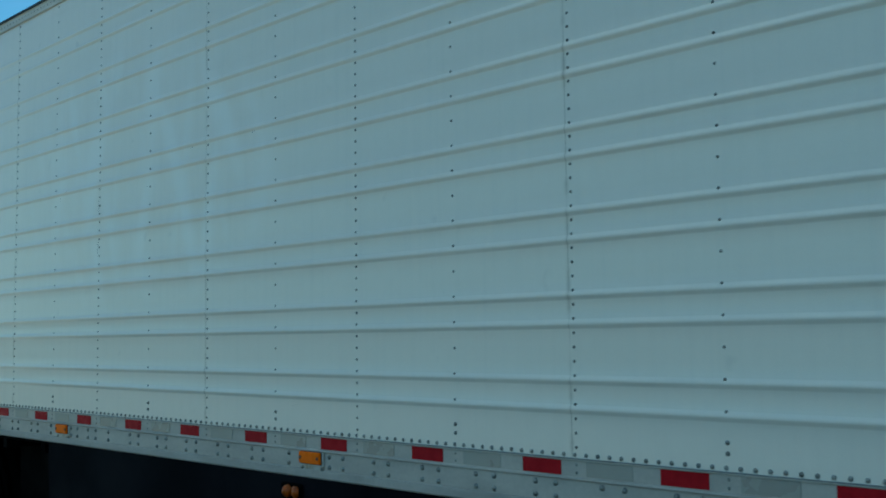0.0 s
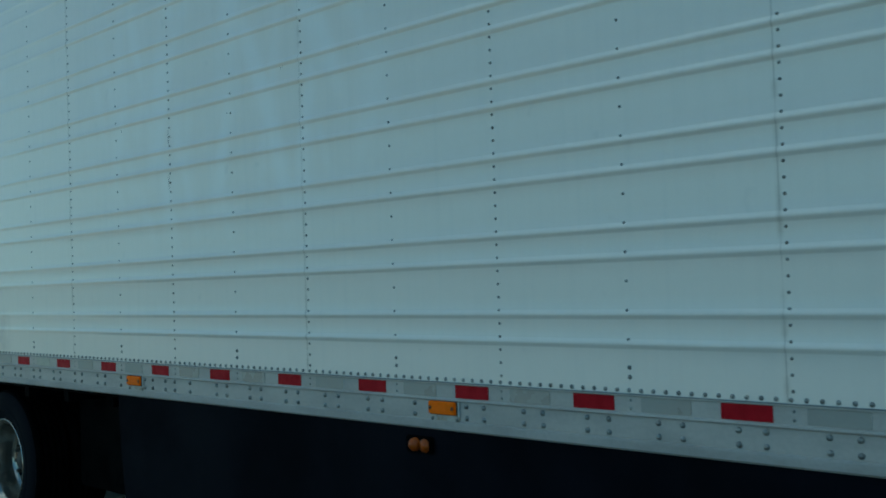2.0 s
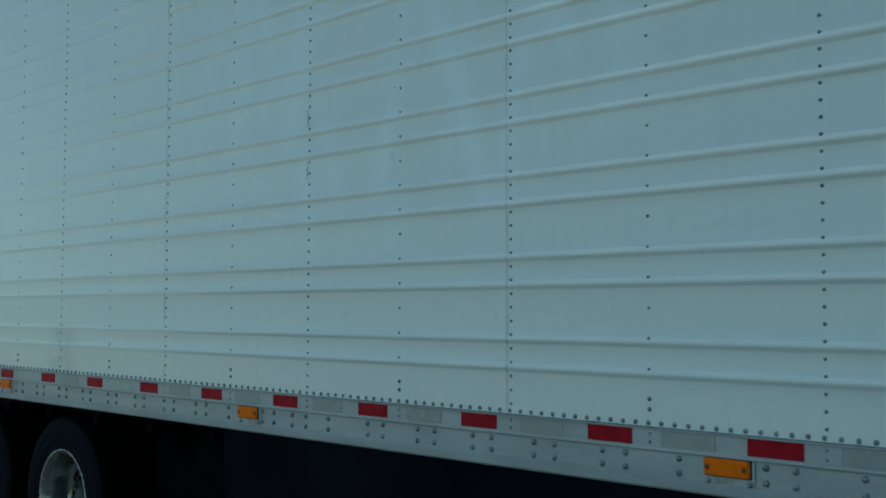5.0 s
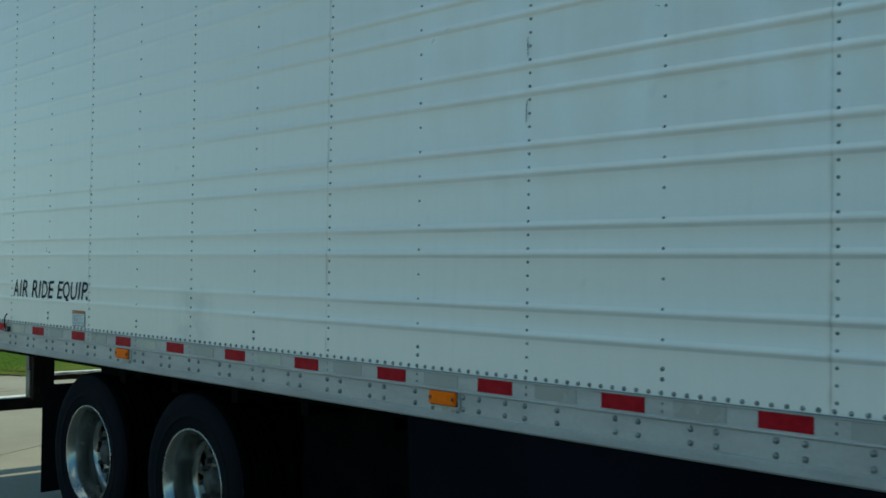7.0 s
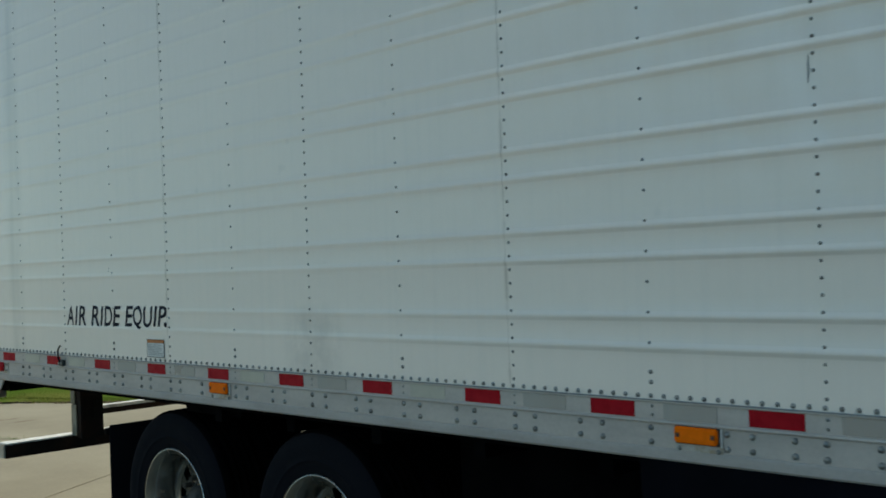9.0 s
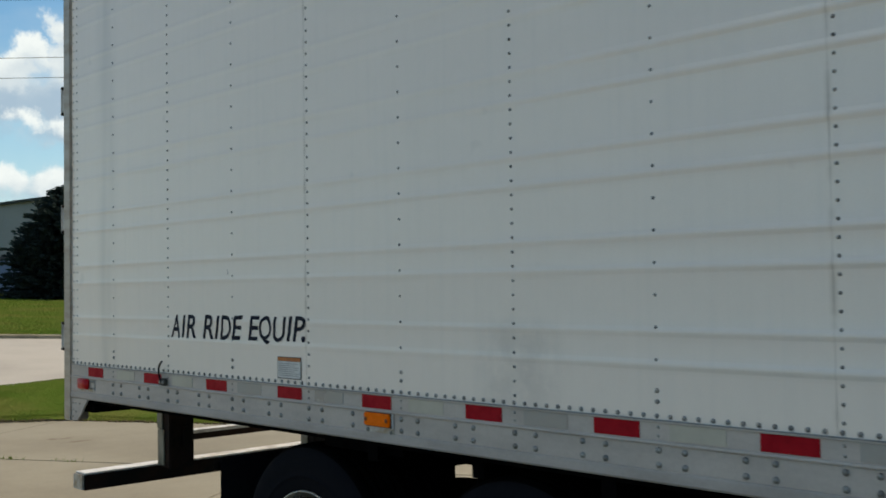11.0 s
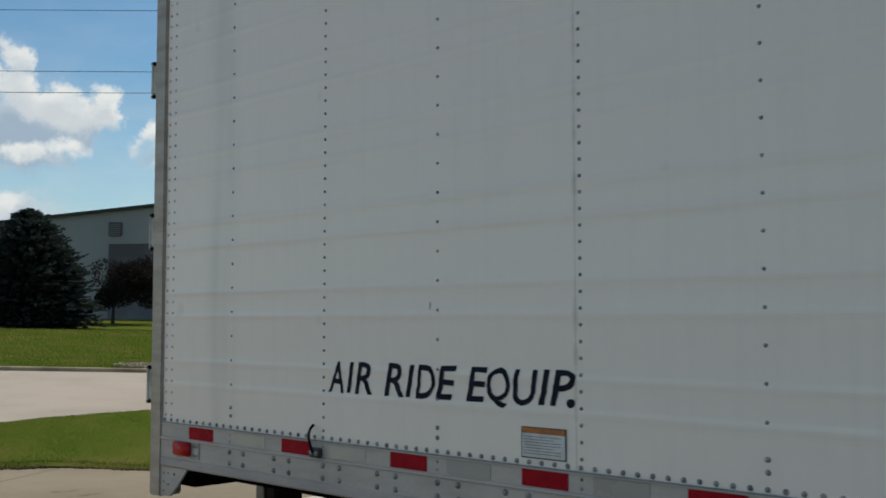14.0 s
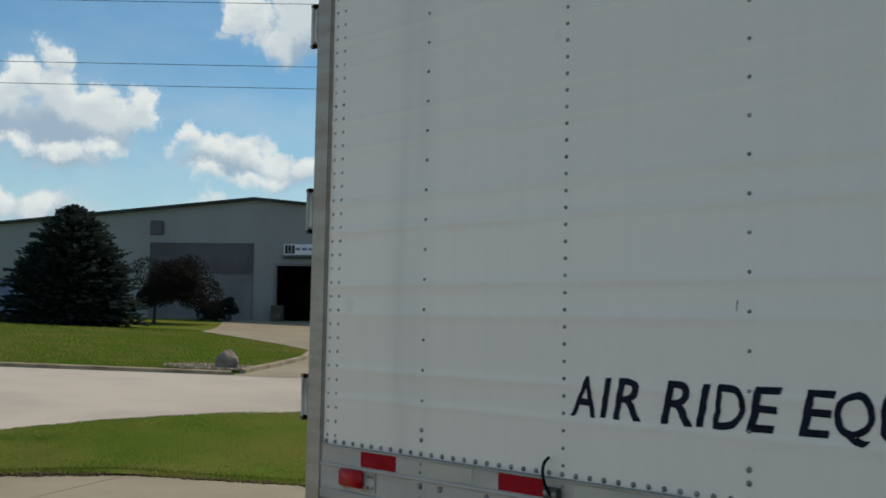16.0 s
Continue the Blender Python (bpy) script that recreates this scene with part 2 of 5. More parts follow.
    ghost = k.math("MULTIPLY", ghost, smear)
    c = k.mix(k.math("MULTIPLY", ghost, 0.40), c, (0.96, 0.95, 0.93))
    # soot that ran down beside the first post
    soot = k.ramp(k.math("ABSOLUTE", k.math("SUBTRACT", x, 0.53)), 0.02, 0.17, 1.0, 0.0)
    soot = k.math("MULTIPLY", soot, k.ramp(k.noise(k.scaled(where, 7.0, 1, 0.9), 1.0, 1.5), 0.25, 0.75))
    c = k.mix(k.math("MULTIPLY", soot, 0.28), c, (0.42, 0.41, 0.38))
    k.put(b.inputs["Base Color"], c)
    b.inputs["Roughness"].default_value = 0.22
    b.inputs["Specular IOR Level"].default_value = 0.75
    return m


PAINT = trailer_paint()
RAIL = material("weathered_aluminium_rail", (0.54, 0.478, 0.425), 0.55, 0.0, 0.16, 2.2, 70, 0.0005, (1, 1, 4), (0.45, 0.395, 0.35), spec=0.35)
TOP_RAIL = material("pale_aluminium_top_rail", (0.62, 0.59, 0.55), 0.5, 0.0, 0.12, 2.2, 70, 0.0005, (1, 1, 4), (0.54, 0.51, 0.47))
RAIL_FOOT = material("grimy_aluminium_flange", (0.47, 0.42, 0.38), 0.6, 0.0, 0.15, 2.2, 60, 0.0005, (1, 1, 4), (0.38, 0.335, 0.30), spec=0.3)
RIVET = material("dull_rivet_steel", (0.35, 0.33, 0.30), 0.36, 0.45, 0.25, 30.0, 200)
BOLT = material("weathered_bolt_steel", (0.37, 0.355, 0.325), 0.36, 0.5, 0.25, 30.0, 200)
STEEL = material("scuffed_stainless_frame", (0.44, 0.385, 0.325), 0.45, 0.25, 0.2, 2.0, 60, 0.0004, (1, 1, 6), (0.34, 0.275, 0.215))
# black paint, with the deep shade under the trailer put into the colour
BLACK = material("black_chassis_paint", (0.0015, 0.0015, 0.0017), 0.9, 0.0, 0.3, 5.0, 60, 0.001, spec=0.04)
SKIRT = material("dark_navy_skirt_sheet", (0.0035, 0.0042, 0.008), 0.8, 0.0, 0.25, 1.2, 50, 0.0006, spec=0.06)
RUBBER = material("tyre_rubber", (0.0055, 0.0058, 0.0085), 0.9, 0.0, 0.3, 6.0, 80, 0.0015, tone=(0.008, 0.0085, 0.011), spec=0.08)
RIM = material("polished_wheel_alloy", (0.40, 0.375, 0.335), 0.24, 0.9, 0.12, 3.0, 60, 0.0001, tone=(0.30, 0.27, 0.235))
GUARD = material("rusty_black_guard_steel", (0.010, 0.008, 0.007), 0.75, 0.0, 0.3, 7.0, 60, 0.001, tone=(0.030, 0.015, 0.010), spec=0.12)
FLANGE = material("dusty_steel_flange", (0.27, 0.25, 0.195), 0.7, 0.0, 0.25, 9.0, 80, 0.0006, tone=(0.17, 0.145, 0.10), spec=0.3)
# worn steel with the sun on the bar tops put into its colour
SUNLIT_WORN = material("worn_bright_steel", (0.82, 0.81, 0.78), 0.5, 0.1, 0.2, 9.0, 80, 0.0005)
HINGE = material("galvanised_hinge", (0.56, 0.53, 0.48), 0.6, 0.1, 0.2, 12.0, 90, 0.0005)
HUB = material("grimy_hub_steel", (0.09, 0.08, 0.07), 0.6, 0.2, 0.3, 12.0, 90, 0.0006, spec=0.3)
RED_TAPE = material("red_reflective_tape", (0.42, 0.003, 0.012), 0.55, 0.0, 0.10, 25.0, 200, spec=0.12)
GREY_TAPE = material("silver_reflective_tape", (0.325, 0.305, 0.275), 0.33, 0.0, 0.06, 3.0, 150, tone=(0.355, 0.335, 0.30), spec=0.7)
PALE_TAPE = material("yellowed_white_tape", (0.50, 0.465, 0.38), 0.45, 0.0, 0.08, 5.0, 150)
AMBER = material("amber_lens", (1.0, 0.175, 0.004), 0.5, 0.0, 0.05, 40.0, 260, 0.0006, spec=0.08)
AMBER_DARK = material("dull_amber_lens", (0.42, 0.075, 0.004), 0.4, 0.0, 0.15, 40.0, 260, 0.0006, spec=0.3)
RED_LENS = material("red_lens", (0.60, 0.006, 0.010), 0.35, 0.0, 0.12, 40.0, 260, 0.0006, spec=0.3)
PLATE = material("lamp_base_plate", (0.50, 0.50, 0.47), 0.45, 0.2, 0.3, 18.0, 90, 0.0005, tone=(0.34, 0.24, 0.14))
INK = material("dark_navy_lettering", (0.008, 0.011, 0.027), 0.6, 0.0, 0.25, 20.0, 120, spec=0.15)
STICKER_WHITE = material("sticker_paper", (0.66, 0.66, 0.63), 0.5, 0.0, 0.1, 20.0, 150)
STICKER_ORANGE = material("sticker_orange_band", (0.55, 0.16, 0.03), 0.5, 0.0, 0.12, 20.0, 150)
STICKER_GREY = material("sticker_print_grey", (0.25, 0.25, 0.25), 0.5, 0.0, 0.1, 20.0, 150)
ROOF = material("dark_roof_edge", (0.03, 0.035, 0.04), 0.5, 0.2, 0.2, 3.0, 50)
CONCRETE = material("sunlit_concrete", (0.285, 0.25, 0.178), 0.9, 0.0, 0.18, 0.55, 26, 0.003, tone=(0.225, 0.195, 0.142), random_tone=0.18)
ROADWAY = material("pale_concrete_road", (0.415, 0.378, 0.325), 0.9, 0.0, 0.12, 0.35, 18, 0.003, (1, 1, 1), (0.34, 0.31, 0.268))
# paler than the lot so that these unseen slabs throw light back up
BOUNCE_CONCRETE = material("pale_newer_concrete", (0.43, 0.39, 0.315), 0.9, 0.0, 0.10, 0.5, 30, 0.003, random_tone=0.08)
# for an added ground sheet that keeps bounce light off the front panels
DARK_GROUND = material("worn_asphalt", (0.05, 0.05, 0.05), 0.9, 0.0, 0.2, 0.5, 30, 0.004, tone=(0.07, 0.068, 0.065))
KERB = material("kerb_concrete", (0.30, 0.25, 0.165), 0.9, 0.0, 0.2, 1.5, 30, 0.004)
TURF = material("turf_soil", (0.080, 0.130, 0.022), 0.95, 0.0, 0.22, 0.55, 24, 0.006, tone=(0.135, 0.142, 0.040), spec=0.0)
SOIL = material("crumbled_soil", (0.12, 0.092, 0.055), 0.95, 0.0, 0.3, 8.0, 60, 0.004, tone=(0.13, 0.10, 0.065), spec=0.0)
BIN = material("weathered_tan_bin", (0.12, 0.10, 0.07), 0.8, 0.0, 0.2, 3.0, 20)
BLADE = material("grass_blade", (0.110, 0.180, 0.030), 0.9, 0.0, 0.16, 0.55, 5, tone=(0.182, 0.195, 0.050), spec=0.0)
NEEDLE = material("spruce_needle", (0.036, 0.058, 0.054), 0.9, 0.0, 0.2, 1.6, 12, tone=(0.060, 0.082, 0.078), spec=0.08)
LEAF = material("purple_tree_leaf", (0.026, 0.022, 0.021), 0.85, 0.0, 0.3, 1.6, 14, tone=(0.027, 0.027, 0.022), spec=0.1)
SHRUB = material("shrub_leaf", (0.024, 0.032, 0.024), 0.7, 0.0, 0.3, 2.0, 14, spec=0.25)
BARK = material("bark", (0.075, 0.055, 0.04), 0.9, 0.0, 0.3, 6.0, 40, 0.01, (4, 4, 1))
BOULDER = material("granite_boulder", (0.25, 0.20, 0.17), 0.9, 0.0, 0.3, 5.0, 30, 0.02, tone=(0.14, 0.115, 0.105))
GRAVEL = material("river_gravel", (0.47, 0.385, 0.265), 0.9, 0.0, 0.3, 8.0, 40, 0.01)
SIDING = material("grey_metal_siding", (0.305, 0.30, 0.29), 0.6, 0.0, 0.08, 0.25, 8, 0.0, (1, 1, 0.3), (0.265, 0.262, 0.255))
DARK_SIDING = material("dark_grey_door_panel", (0.115, 0.098, 0.102), 0.6, 0.0, 0.1, 0.6, 9)
MID_SIDING = material("mid_grey_door_panel", (0.215, 0.20, 0.20), 0.6, 0.0, 0.1, 0.6, 9)
BLUE_SIDING = material("blue_wall_band", (0.16, 0.22, 0.34), 0.6, 0.0, 0.1, 0.6, 9)
TRIM_GREEN = material("dark_green_roof_trim", (0.010, 0.020, 0.018), 0.5, 0.0, 0.15, 1.0, 12)
# the unlit room's darkness is put into this wall colour
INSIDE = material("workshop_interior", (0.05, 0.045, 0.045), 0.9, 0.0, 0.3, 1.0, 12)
SIGN_WHITE = material("white_sign_face", (0.75, 0.76, 0.78), 0.5, 0.0, 0.05, 2.0, 20)
WIRE = material("power_cable", (0.03, 0.03, 0.03), 0.6, 0.0, 0.1, 5.0, 40)


def stained_lot():
    """Rust-brown drag marks and an old oil shadow on the concrete."""
    k = Nodes(CONCRETE.node_tree)
    b = k.tree.nodes["Principled BSDF"]
    where = k.add("ShaderNodeNewGeometry").outputs["Position"]
    xyz = k.add("ShaderNodeSeparateXYZ")
    k.put(xyz.inputs[0], where)
    c = next(l.from_socket for l in k.tree.links if l.to_socket == b.inputs["Base Color"])
    for cx, cy, rx, ry, tone, amount in ((-6.25, 2.70, 0.10, 0.24, (0.12, 0.075, 0.04), 0.75), (-5.85, 2.75, 0.07, 0.22, (0.13, 0.085, 0.05), 0.7), (-3.6, 3.2, 0.6, 0.5, (0.16, 0.14, 0.11), 0.4), (-5.0, 0.8, 0.9, 0.4, (0.17, 0.15, 0.11), 0.35)):
        u = k.math("MULTIPLY_ADD", xyz.outputs[0], 1 / rx, -cx / rx)
        v = k.math("MULTIPLY_ADD", k.math("ADD", xyz.outputs[1], k.math("MULTIPLY", k.noise(where, 2.5, 4.0), 0.06)), 1 / ry, -(cy + 0.03) / ry)
        d = k.math("ADD", k.math("MULTIPLY", u, u), k.math("MULTIPLY", v, v))
        m = k.math("MULTIPLY", k.ramp(d, 0.2, 1.3, 1.0, 0.0), k.ramp(k.noise(where, 6.0, 5.0), 0.3, 0.6))
        c = k.mix(k.math("MULTIPLY", m, amount), c, tone)
    k.put(b.inputs["Base Color"], c)


stained_lot()


def let_light_through(m, share):
    """Thin leaves: part of the light goes through."""
    k = Nodes(m.node_tree)
    b = k.tree.nodes["Principled BSDF"]
    t = k.add("ShaderNodeBsdfTranslucent")
    mix = k.add("ShaderNodeMixShader")
    mix.inputs[0].default_value = share
    for link in list(k.tree.links):
        if link.to_socket == b.inputs["Base Color"]:
            k.put(t.inputs["Color"], link.from_socket)
    k.put(mix.inputs[1], b.outputs[0])
    k.put(mix.inputs[2], t.outputs[0])
    k.put(k.tree.nodes["Material Output"].inputs[0], mix.outputs[0])


def vary_blades():
    """Each blade takes its own green, from straw to deep."""
    k = Nodes(BLADE.node_tree)
    b = k.tree.nodes["Principled BSDF"]
    c = next(l.from_socket for l in k.tree.links if l.to_socket == b.inputs["Base Color"])
    r = k.add("ShaderNodeNewGeometry").outputs["Random Per Island"]
    c = k.mix(k.ramp(r, 0.0, 0.5, 0.25, 0.0), c, (0.07, 0.125, 0.02))
    c = k.mix(k.ramp(r, 0.75, 1.0, 0.0, 0.35), c, (0.19, 0.20, 0.065))
    k.put(b.inputs["Base Color"], c)


vary_blades()
let_light_through(BLADE, 0.6)
let_light_through(LEAF, 0.2)
let_light_through(NEEDLE, 0.25)


# ---------------------------------------------------------------- mesh helpers
def mesh_object(name, verts, faces, mat, parent=None, label="", smooth_shade=False):
    me = bpy.data.meshes.new(name)
    me.from_pydata([tuple(v) for v in verts], [], faces)
    me.materials.append(mat)
    if smooth_shade:
        me.shade_smooth()
    me.update()
    ob = new(name, me)
    if parent is not None:
        ob.parent = parent
    if label:
        tagged(ob, label)
    return ob


def part(name, bm, mat, parent=None, label="", smooth_shade=False):
    me = bpy.data.meshes.new(name)
    bm.normal_update()
    bm.to_mesh(me)
    bm.free()
    me.materials.append(mat)
    if smooth_shade:
        me.shade_smooth()
    ob = new(name, me)
    if parent is not None:
        ob.parent = parent
    if label:
        tagged(ob, label)
    return ob


def again(ob, where, parent):
    """Another object on the same mesh."""
    o = new(ob.name.split(".")[0], ob.data)
    o.parent = parent
    o.matrix_basis = where
    return o


def thing(name, label, category, at=(0, 0, 0), group="", kind=""):
    return tagged_at(new(name), at, label, category, group, kind)


def tagged_at(ob, at, label, category, group, kind):
    ob.location = at
    return tagged(ob, label, category, group, kind)


def box_bm(a, b, bevel=0.0, bm=None):
    bm = bm or bmesh.new()
    made = bmesh.ops.create_cube(bm, size=1)["verts"]
    for v in made:
        v.co = Vector([(a[i] + b[i]) / 2 + v.co[i] * (b[i] - a[i]) for i in range(3)])
    if bevel:
        edges = list({e for v in made for e in v.link_edges})
        bmesh.ops.bevel(bm, geom=edges, offset=bevel, segments=2, affect="EDGES", clamp_overlap=True)
    return bm


def box_part(name, a, b, mat, parent=None, label="", bevel=0.004):
    return part(name, box_bm(a, b, bevel), mat, parent, label)


def extrude_profile(name, profile, x0, x1, mat, parent=None, label="", step=0.0):
    """A closed (y, z) profile drawn along x."""
    n = len(profile)
    xs = [x0, x1] if not step else list(np.linspace(x0, x1, max(2, int((x1 - x0) / step))))
    verts = [(x, y, z) for x in xs for y, z in profile]
    faces = [(i * n + j, i * n + (j + 1) % n, (i + 1) * n + (j + 1) % n, (i + 1) * n + j) for i in range(len(xs) - 1) for j in range(n)]
    faces += [tuple(reversed(range(n))), tuple(range((len(xs) - 1) * n, len(xs) * n))]
    ob = mesh_object(name, verts, faces, mat, parent, label)
    fix_normals(ob.data)
    return ob


def fix_normals(me):
    bm = bmesh.new()
    bm.from_mesh(me)
    bmesh.ops.recalc_face_normals(bm, faces=bm.faces)
    bm.to_mesh(me)
    bm.free()


def lathe(name, profile, mat, parent=None, label="", count=48, skip=None, closed=False):
    """(radius, y) profile turned round the y axis. skip(ring, segment) leaves a face out."""
    n = len(profile)
    verts, faces = [], []
    for i in range(count):
        a = 2 * math.pi * i / count
        verts += [(r * math.cos(a), y, r * math.sin(a)) for r, y in profile]
    for i in range(count):
        j = (i + 1) % count
        for p in range(n if closed else n - 1):
            if skip and skip(p, i):
                continue
            q = (p + 1) % n
            faces.append((i * n + p, i * n + q, j * n + q, j * n + p))
    ob = mesh_object(name, verts, faces, mat, parent, label, True)
    fix_normals(ob.data)
    return ob


def tube(name, points, radius, mat, parent=None, label="", sides=8):
    cu = bpy.data.curves.new(name, "CURVE")
    cu.dimensions = "3D"
    cu.bevel_depth, cu.bevel_resolution, cu.use_fill_caps = radius, 2, True
    sp = cu.splines.new("POLY")
    sp.points.add(len(points) - 1)
    for p, q in zip(sp.points, points):
        p.co = (*q, 1)
    tmp = bpy.data.objects.new(name, cu)
    me = bpy.data.meshes.new_from_object(tmp)
    bpy.data.objects.remove(tmp)
    me.materials.clear()
    me.materials.append(mat)
    me.shade_smooth()
    ob = new(name, me)
    if parent is not None:
        ob.parent = parent
    if label:
        tagged(ob, label)
    return ob


def dome(r, h, rings=2, sides=7):
    """A rivet head that stands out towards -y."""
    verts, faces = [(0, -h, 0)], []
    for j in range(1, rings + 1):
        a = j / rings * math.pi / 2
        for i in range(sides):
            t = 2 * math.pi * i / sides
            verts.append((r * math.sin(a) * math.cos(t), -h * math.cos(a), r * math.sin(a) * math.sin(t)))
    for i in range(sides):
        k = (i + 1) % sides
        faces.append((0, 1 + i, 1 + k))
        for j in range(rings - 1):
            a, b = 1 + j * sides, 1 + (j + 1) * sides
            faces.append((a + i, b + i, b + k, a + k))
    return verts, faces


def scatter(name, shape, spots, mat, parent=None, label=""):
    """One mesh of many copies of a small shape."""
    verts, faces = [], []
    for x, y, z in spots:
        o = len(verts)
        verts += [(v[0] + x, v[1] + y, v[2] + z) for v in shape[0]]
        faces += [tuple(i + o for i in f) for f in shape[1]]
    ob = mesh_object(name, verts, faces, mat, parent, label, True)
    fix_normals(ob.data)
    return tagged(ob, kind="stuff")


# ---------------------------------------------------------------- the trailer
def smooth_peak(t):
    """A straight flank with a rounded foot and crown."""
    return t * t / 0.3 if t < 0.15 else (0.075 + (t - 0.15) * 1.0 if t < 0.75 else 0.075 + 0.60 + (t - 0.75) - 2.0 * (t - 0.75) ** 2)


def rib_out(z, x=2.0):
    """How far the sheet stands out at the height z; rear ribs are drawn flatter to stand in for even light."""
    for base in (RIB_LOW, RIB_LOW + RIB_GAP):
        k = round((z - base) / RIB)
        d = z - base - k * RIB
        if 0 <= k <= 7 and abs(d) < 0.0195:
            bent = 1.0 + 0.16 * noise.noise((x * 5.0, k * 3.1, base * 40))
            return 0.0084 * bent * (0.23 + 0.77 * smooth(3.0, 6.3, x)) * smooth_peak(1 - abs(d) / 0.0195)
    return 0.0


def sheet_out(x, z):
    """The sheet's outer face: ribs and the slight waves of riveted metal."""
    wave = 0.0020 * noise.noise((x * 1.1, 3.7, z * 1.3)) + 0.0004 * noise.noise((x * 4.0, 1.1, z * 3.5))
    return -(rib_out(z, x) + wave)


trailer = thing("semi_trailer", "long white ribbed semi-trailer parked on concrete", "trailer")

heights = [PANEL_BOTTOM, 1.33, 1.40]
for k in range(8):
    for base in (RIB_LOW, RIB_LOW + RIB_GAP):
        c = base + k * RIB
        heights += [c + d for d in (-0.0195, -0.0165, -0.0125, -0.0085, -0.0042, 0, 0.0042, 0.0085, 0.0125, 0.0165, 0.0195)]
    heights += [RIB_LOW + k * RIB + RIB_GAP / 2, RIB_LOW + RIB_GAP + k * RIB + 0.065, RIB_LOW + RIB_GAP + k * RIB + 0.13]
heights = sorted(h for h in heights if h < PANEL_TOP - 0.01) + [PANEL_TOP]

panels, foot_rivet = [], None
edges = [0.084] + [2 * COL * k for k in range(1, 14)] + [LENGTH - 0.05]
for a, b in zip(edges[:-1], edges[1:]):
    start = a - 0.019 if a > 0.1 else a
    xs = [start, start + 0.004, start + 0.03] + list(np.linspace(a + 0.06, b - 0.004 if b < 16 else b, max(3, int((b - a) / 0.05))))
    verts, faces, n = [], [], len(heights)
    for i, x in enumerate(xs):
        # the rear edge of each sheet lies over the one before it
        lap = 0.0011 * (1 - smooth(start + 0.03, start + 0.10, x)) if a > 0.1 else 0.0
        verts += [(x, sheet_out(x, z) - lap, z) for z in heights]
    m = len(xs)
    for i in range(m - 1):
        for j in range(n - 1):
            faces.append((i * n + j, (i + 1) * n + j, (i + 1) * n + j + 1, i * n + j + 1))
    p = mesh_object("side_panel", verts, faces, PAINT, trailer, "white ribbed sheet panel with faint rust streaks", True)
    panels.append(p)
    # rivets of the seam, of the post between seams and along the foot
    spots = []
    seam = b + 0.002
    if b < 16:
        spots += [(seam, sheet_out(seam, z) - 0.002, z) for z in np.arange(1.345, 3.95, 0.0508)]
    mid = (round(a / (2 * COL)) * 2 + 1) * COL
    if mid < LENGTH - 0.1:
        spots += [(mid, sheet_out(mid, z), z) for z in [1.495 + 0.1017 * i for i in range(25)]]
    if a < 0.1:
        scatter("corner_rivets", dome(0.0065, 0.0052), [(x, sheet_out(x, z), z) for x in (0.106, 0.152) for z in np.arange(1.34, 3.95, 0.0508)], HINGE, p)
    scatter("panel_rivets", dome(0.0062, 0.0056, 3, 8), spots, RIVET, p)
    spots = [(mid, sheet_out(mid, z), z) for z in (1.364, 1.398)] if mid < LENGTH - 0.1 else []
    spots += [(x, sheet_out(x, 1.32), 1.319) for x in np.arange(math.ceil(a / 0.0508) * 0.0508, b, 0.0508)]
    for x, y, z in spots:
        if foot_rivet is None:
            verts, faces = dome(0.0086, 0.0078, 3, 9)
            foot_rivet = mesh_object("rivet", verts, faces, RIVET, p, "", True)
            fix_normals(foot_rivet.data)
            foot_rivet.matrix_basis = pose(x, y, z)
        elif x < 12:
            again(foot_rivet, pose(x, y, z), p)
    if a > 11:
        scatter("foot_rivets", dome(0.0086, 0.0078, 3, 9), [q for q in spots if q[0] >= 12], RIVET, p)

# bottom rail with a recessed band for the tape
rail = extrude_profile("bottom_rail", [(-0.004, 1.308), (-0.012, 1.307), (-0.013, 1.301), (-0.006, 1.299), (-0.006, 1.243), (-0.015, 1.241), (-0.017, 1.236),
                                       (-0.014, 1.231), (-0.008, 1.229), (-0.008, 1.152), (0.03, 1.152), (0.03, 1.308)],
                       0.084, LENGTH - 0.03, RAIL, trailer, "weathered aluminium bottom rail with paired bolts")
# the shade in the gap between rail and panel, drawn as a grey strip
box_part("sealant_line", (0.086, -0.0142, 1.3050), (LENGTH - 0.03, -0.004, 1.3085), STICKER_GREY, rail, "dark strip for the shaded gap above the rail", 0.0)
extrude_profile("rail_flange", [(-0.008, 1.1515), (-0.0115, 1.149), (-0.013, 1.143), (-0.013, 1.117), (-0.007, 1.110), (0.03, 1.110), (0.03, 1.1515)],
                0.084, LENGTH - 0.03, RAIL_FOOT, rail, "grimy pinkish-grey foot flange of the rail")
red = box_part("reflective_tape", (-0.092, -0.0085, 1.2455), (0.092, -0.0055, 1.2975), RED_TAPE, rail, "red reflective tape", 0.0006)
red.matrix_basis = pose(0.40, 0, 0)
for c in range(2, 27):
    again(red, pose(COL * c - 0.158 + {3: 0.020, 4: 0.020, 5: 0.012, 6: 0.008}.get(c, 0.0), 0, 0), rail)
grey = box_part("reflective_tape", (-0.10, -0.0080, 1.2460), (0.10, -0.0055, 1.2970), GREY_TAPE, rail, "silver reflective tape", 0.0006)
grey.matrix_basis = pose(COL * 26 - 0.46, 0, 0)
pale = box_part("reflective_tape", (-0.10, -0.0080, 1.2460), (0.10, -0.0055, 1.2970), PALE_TAPE, rail, "yellowed white reflective tape", 0.0006)
pale.matrix_basis = pose(COL * 7 + 0.148, 0, 0)
for c in range(1, 26):
    if c != 7:
        again(pale if c in (1, 2, 5) else grey, pose(COL * c + 0.148, 0, 0), rail)
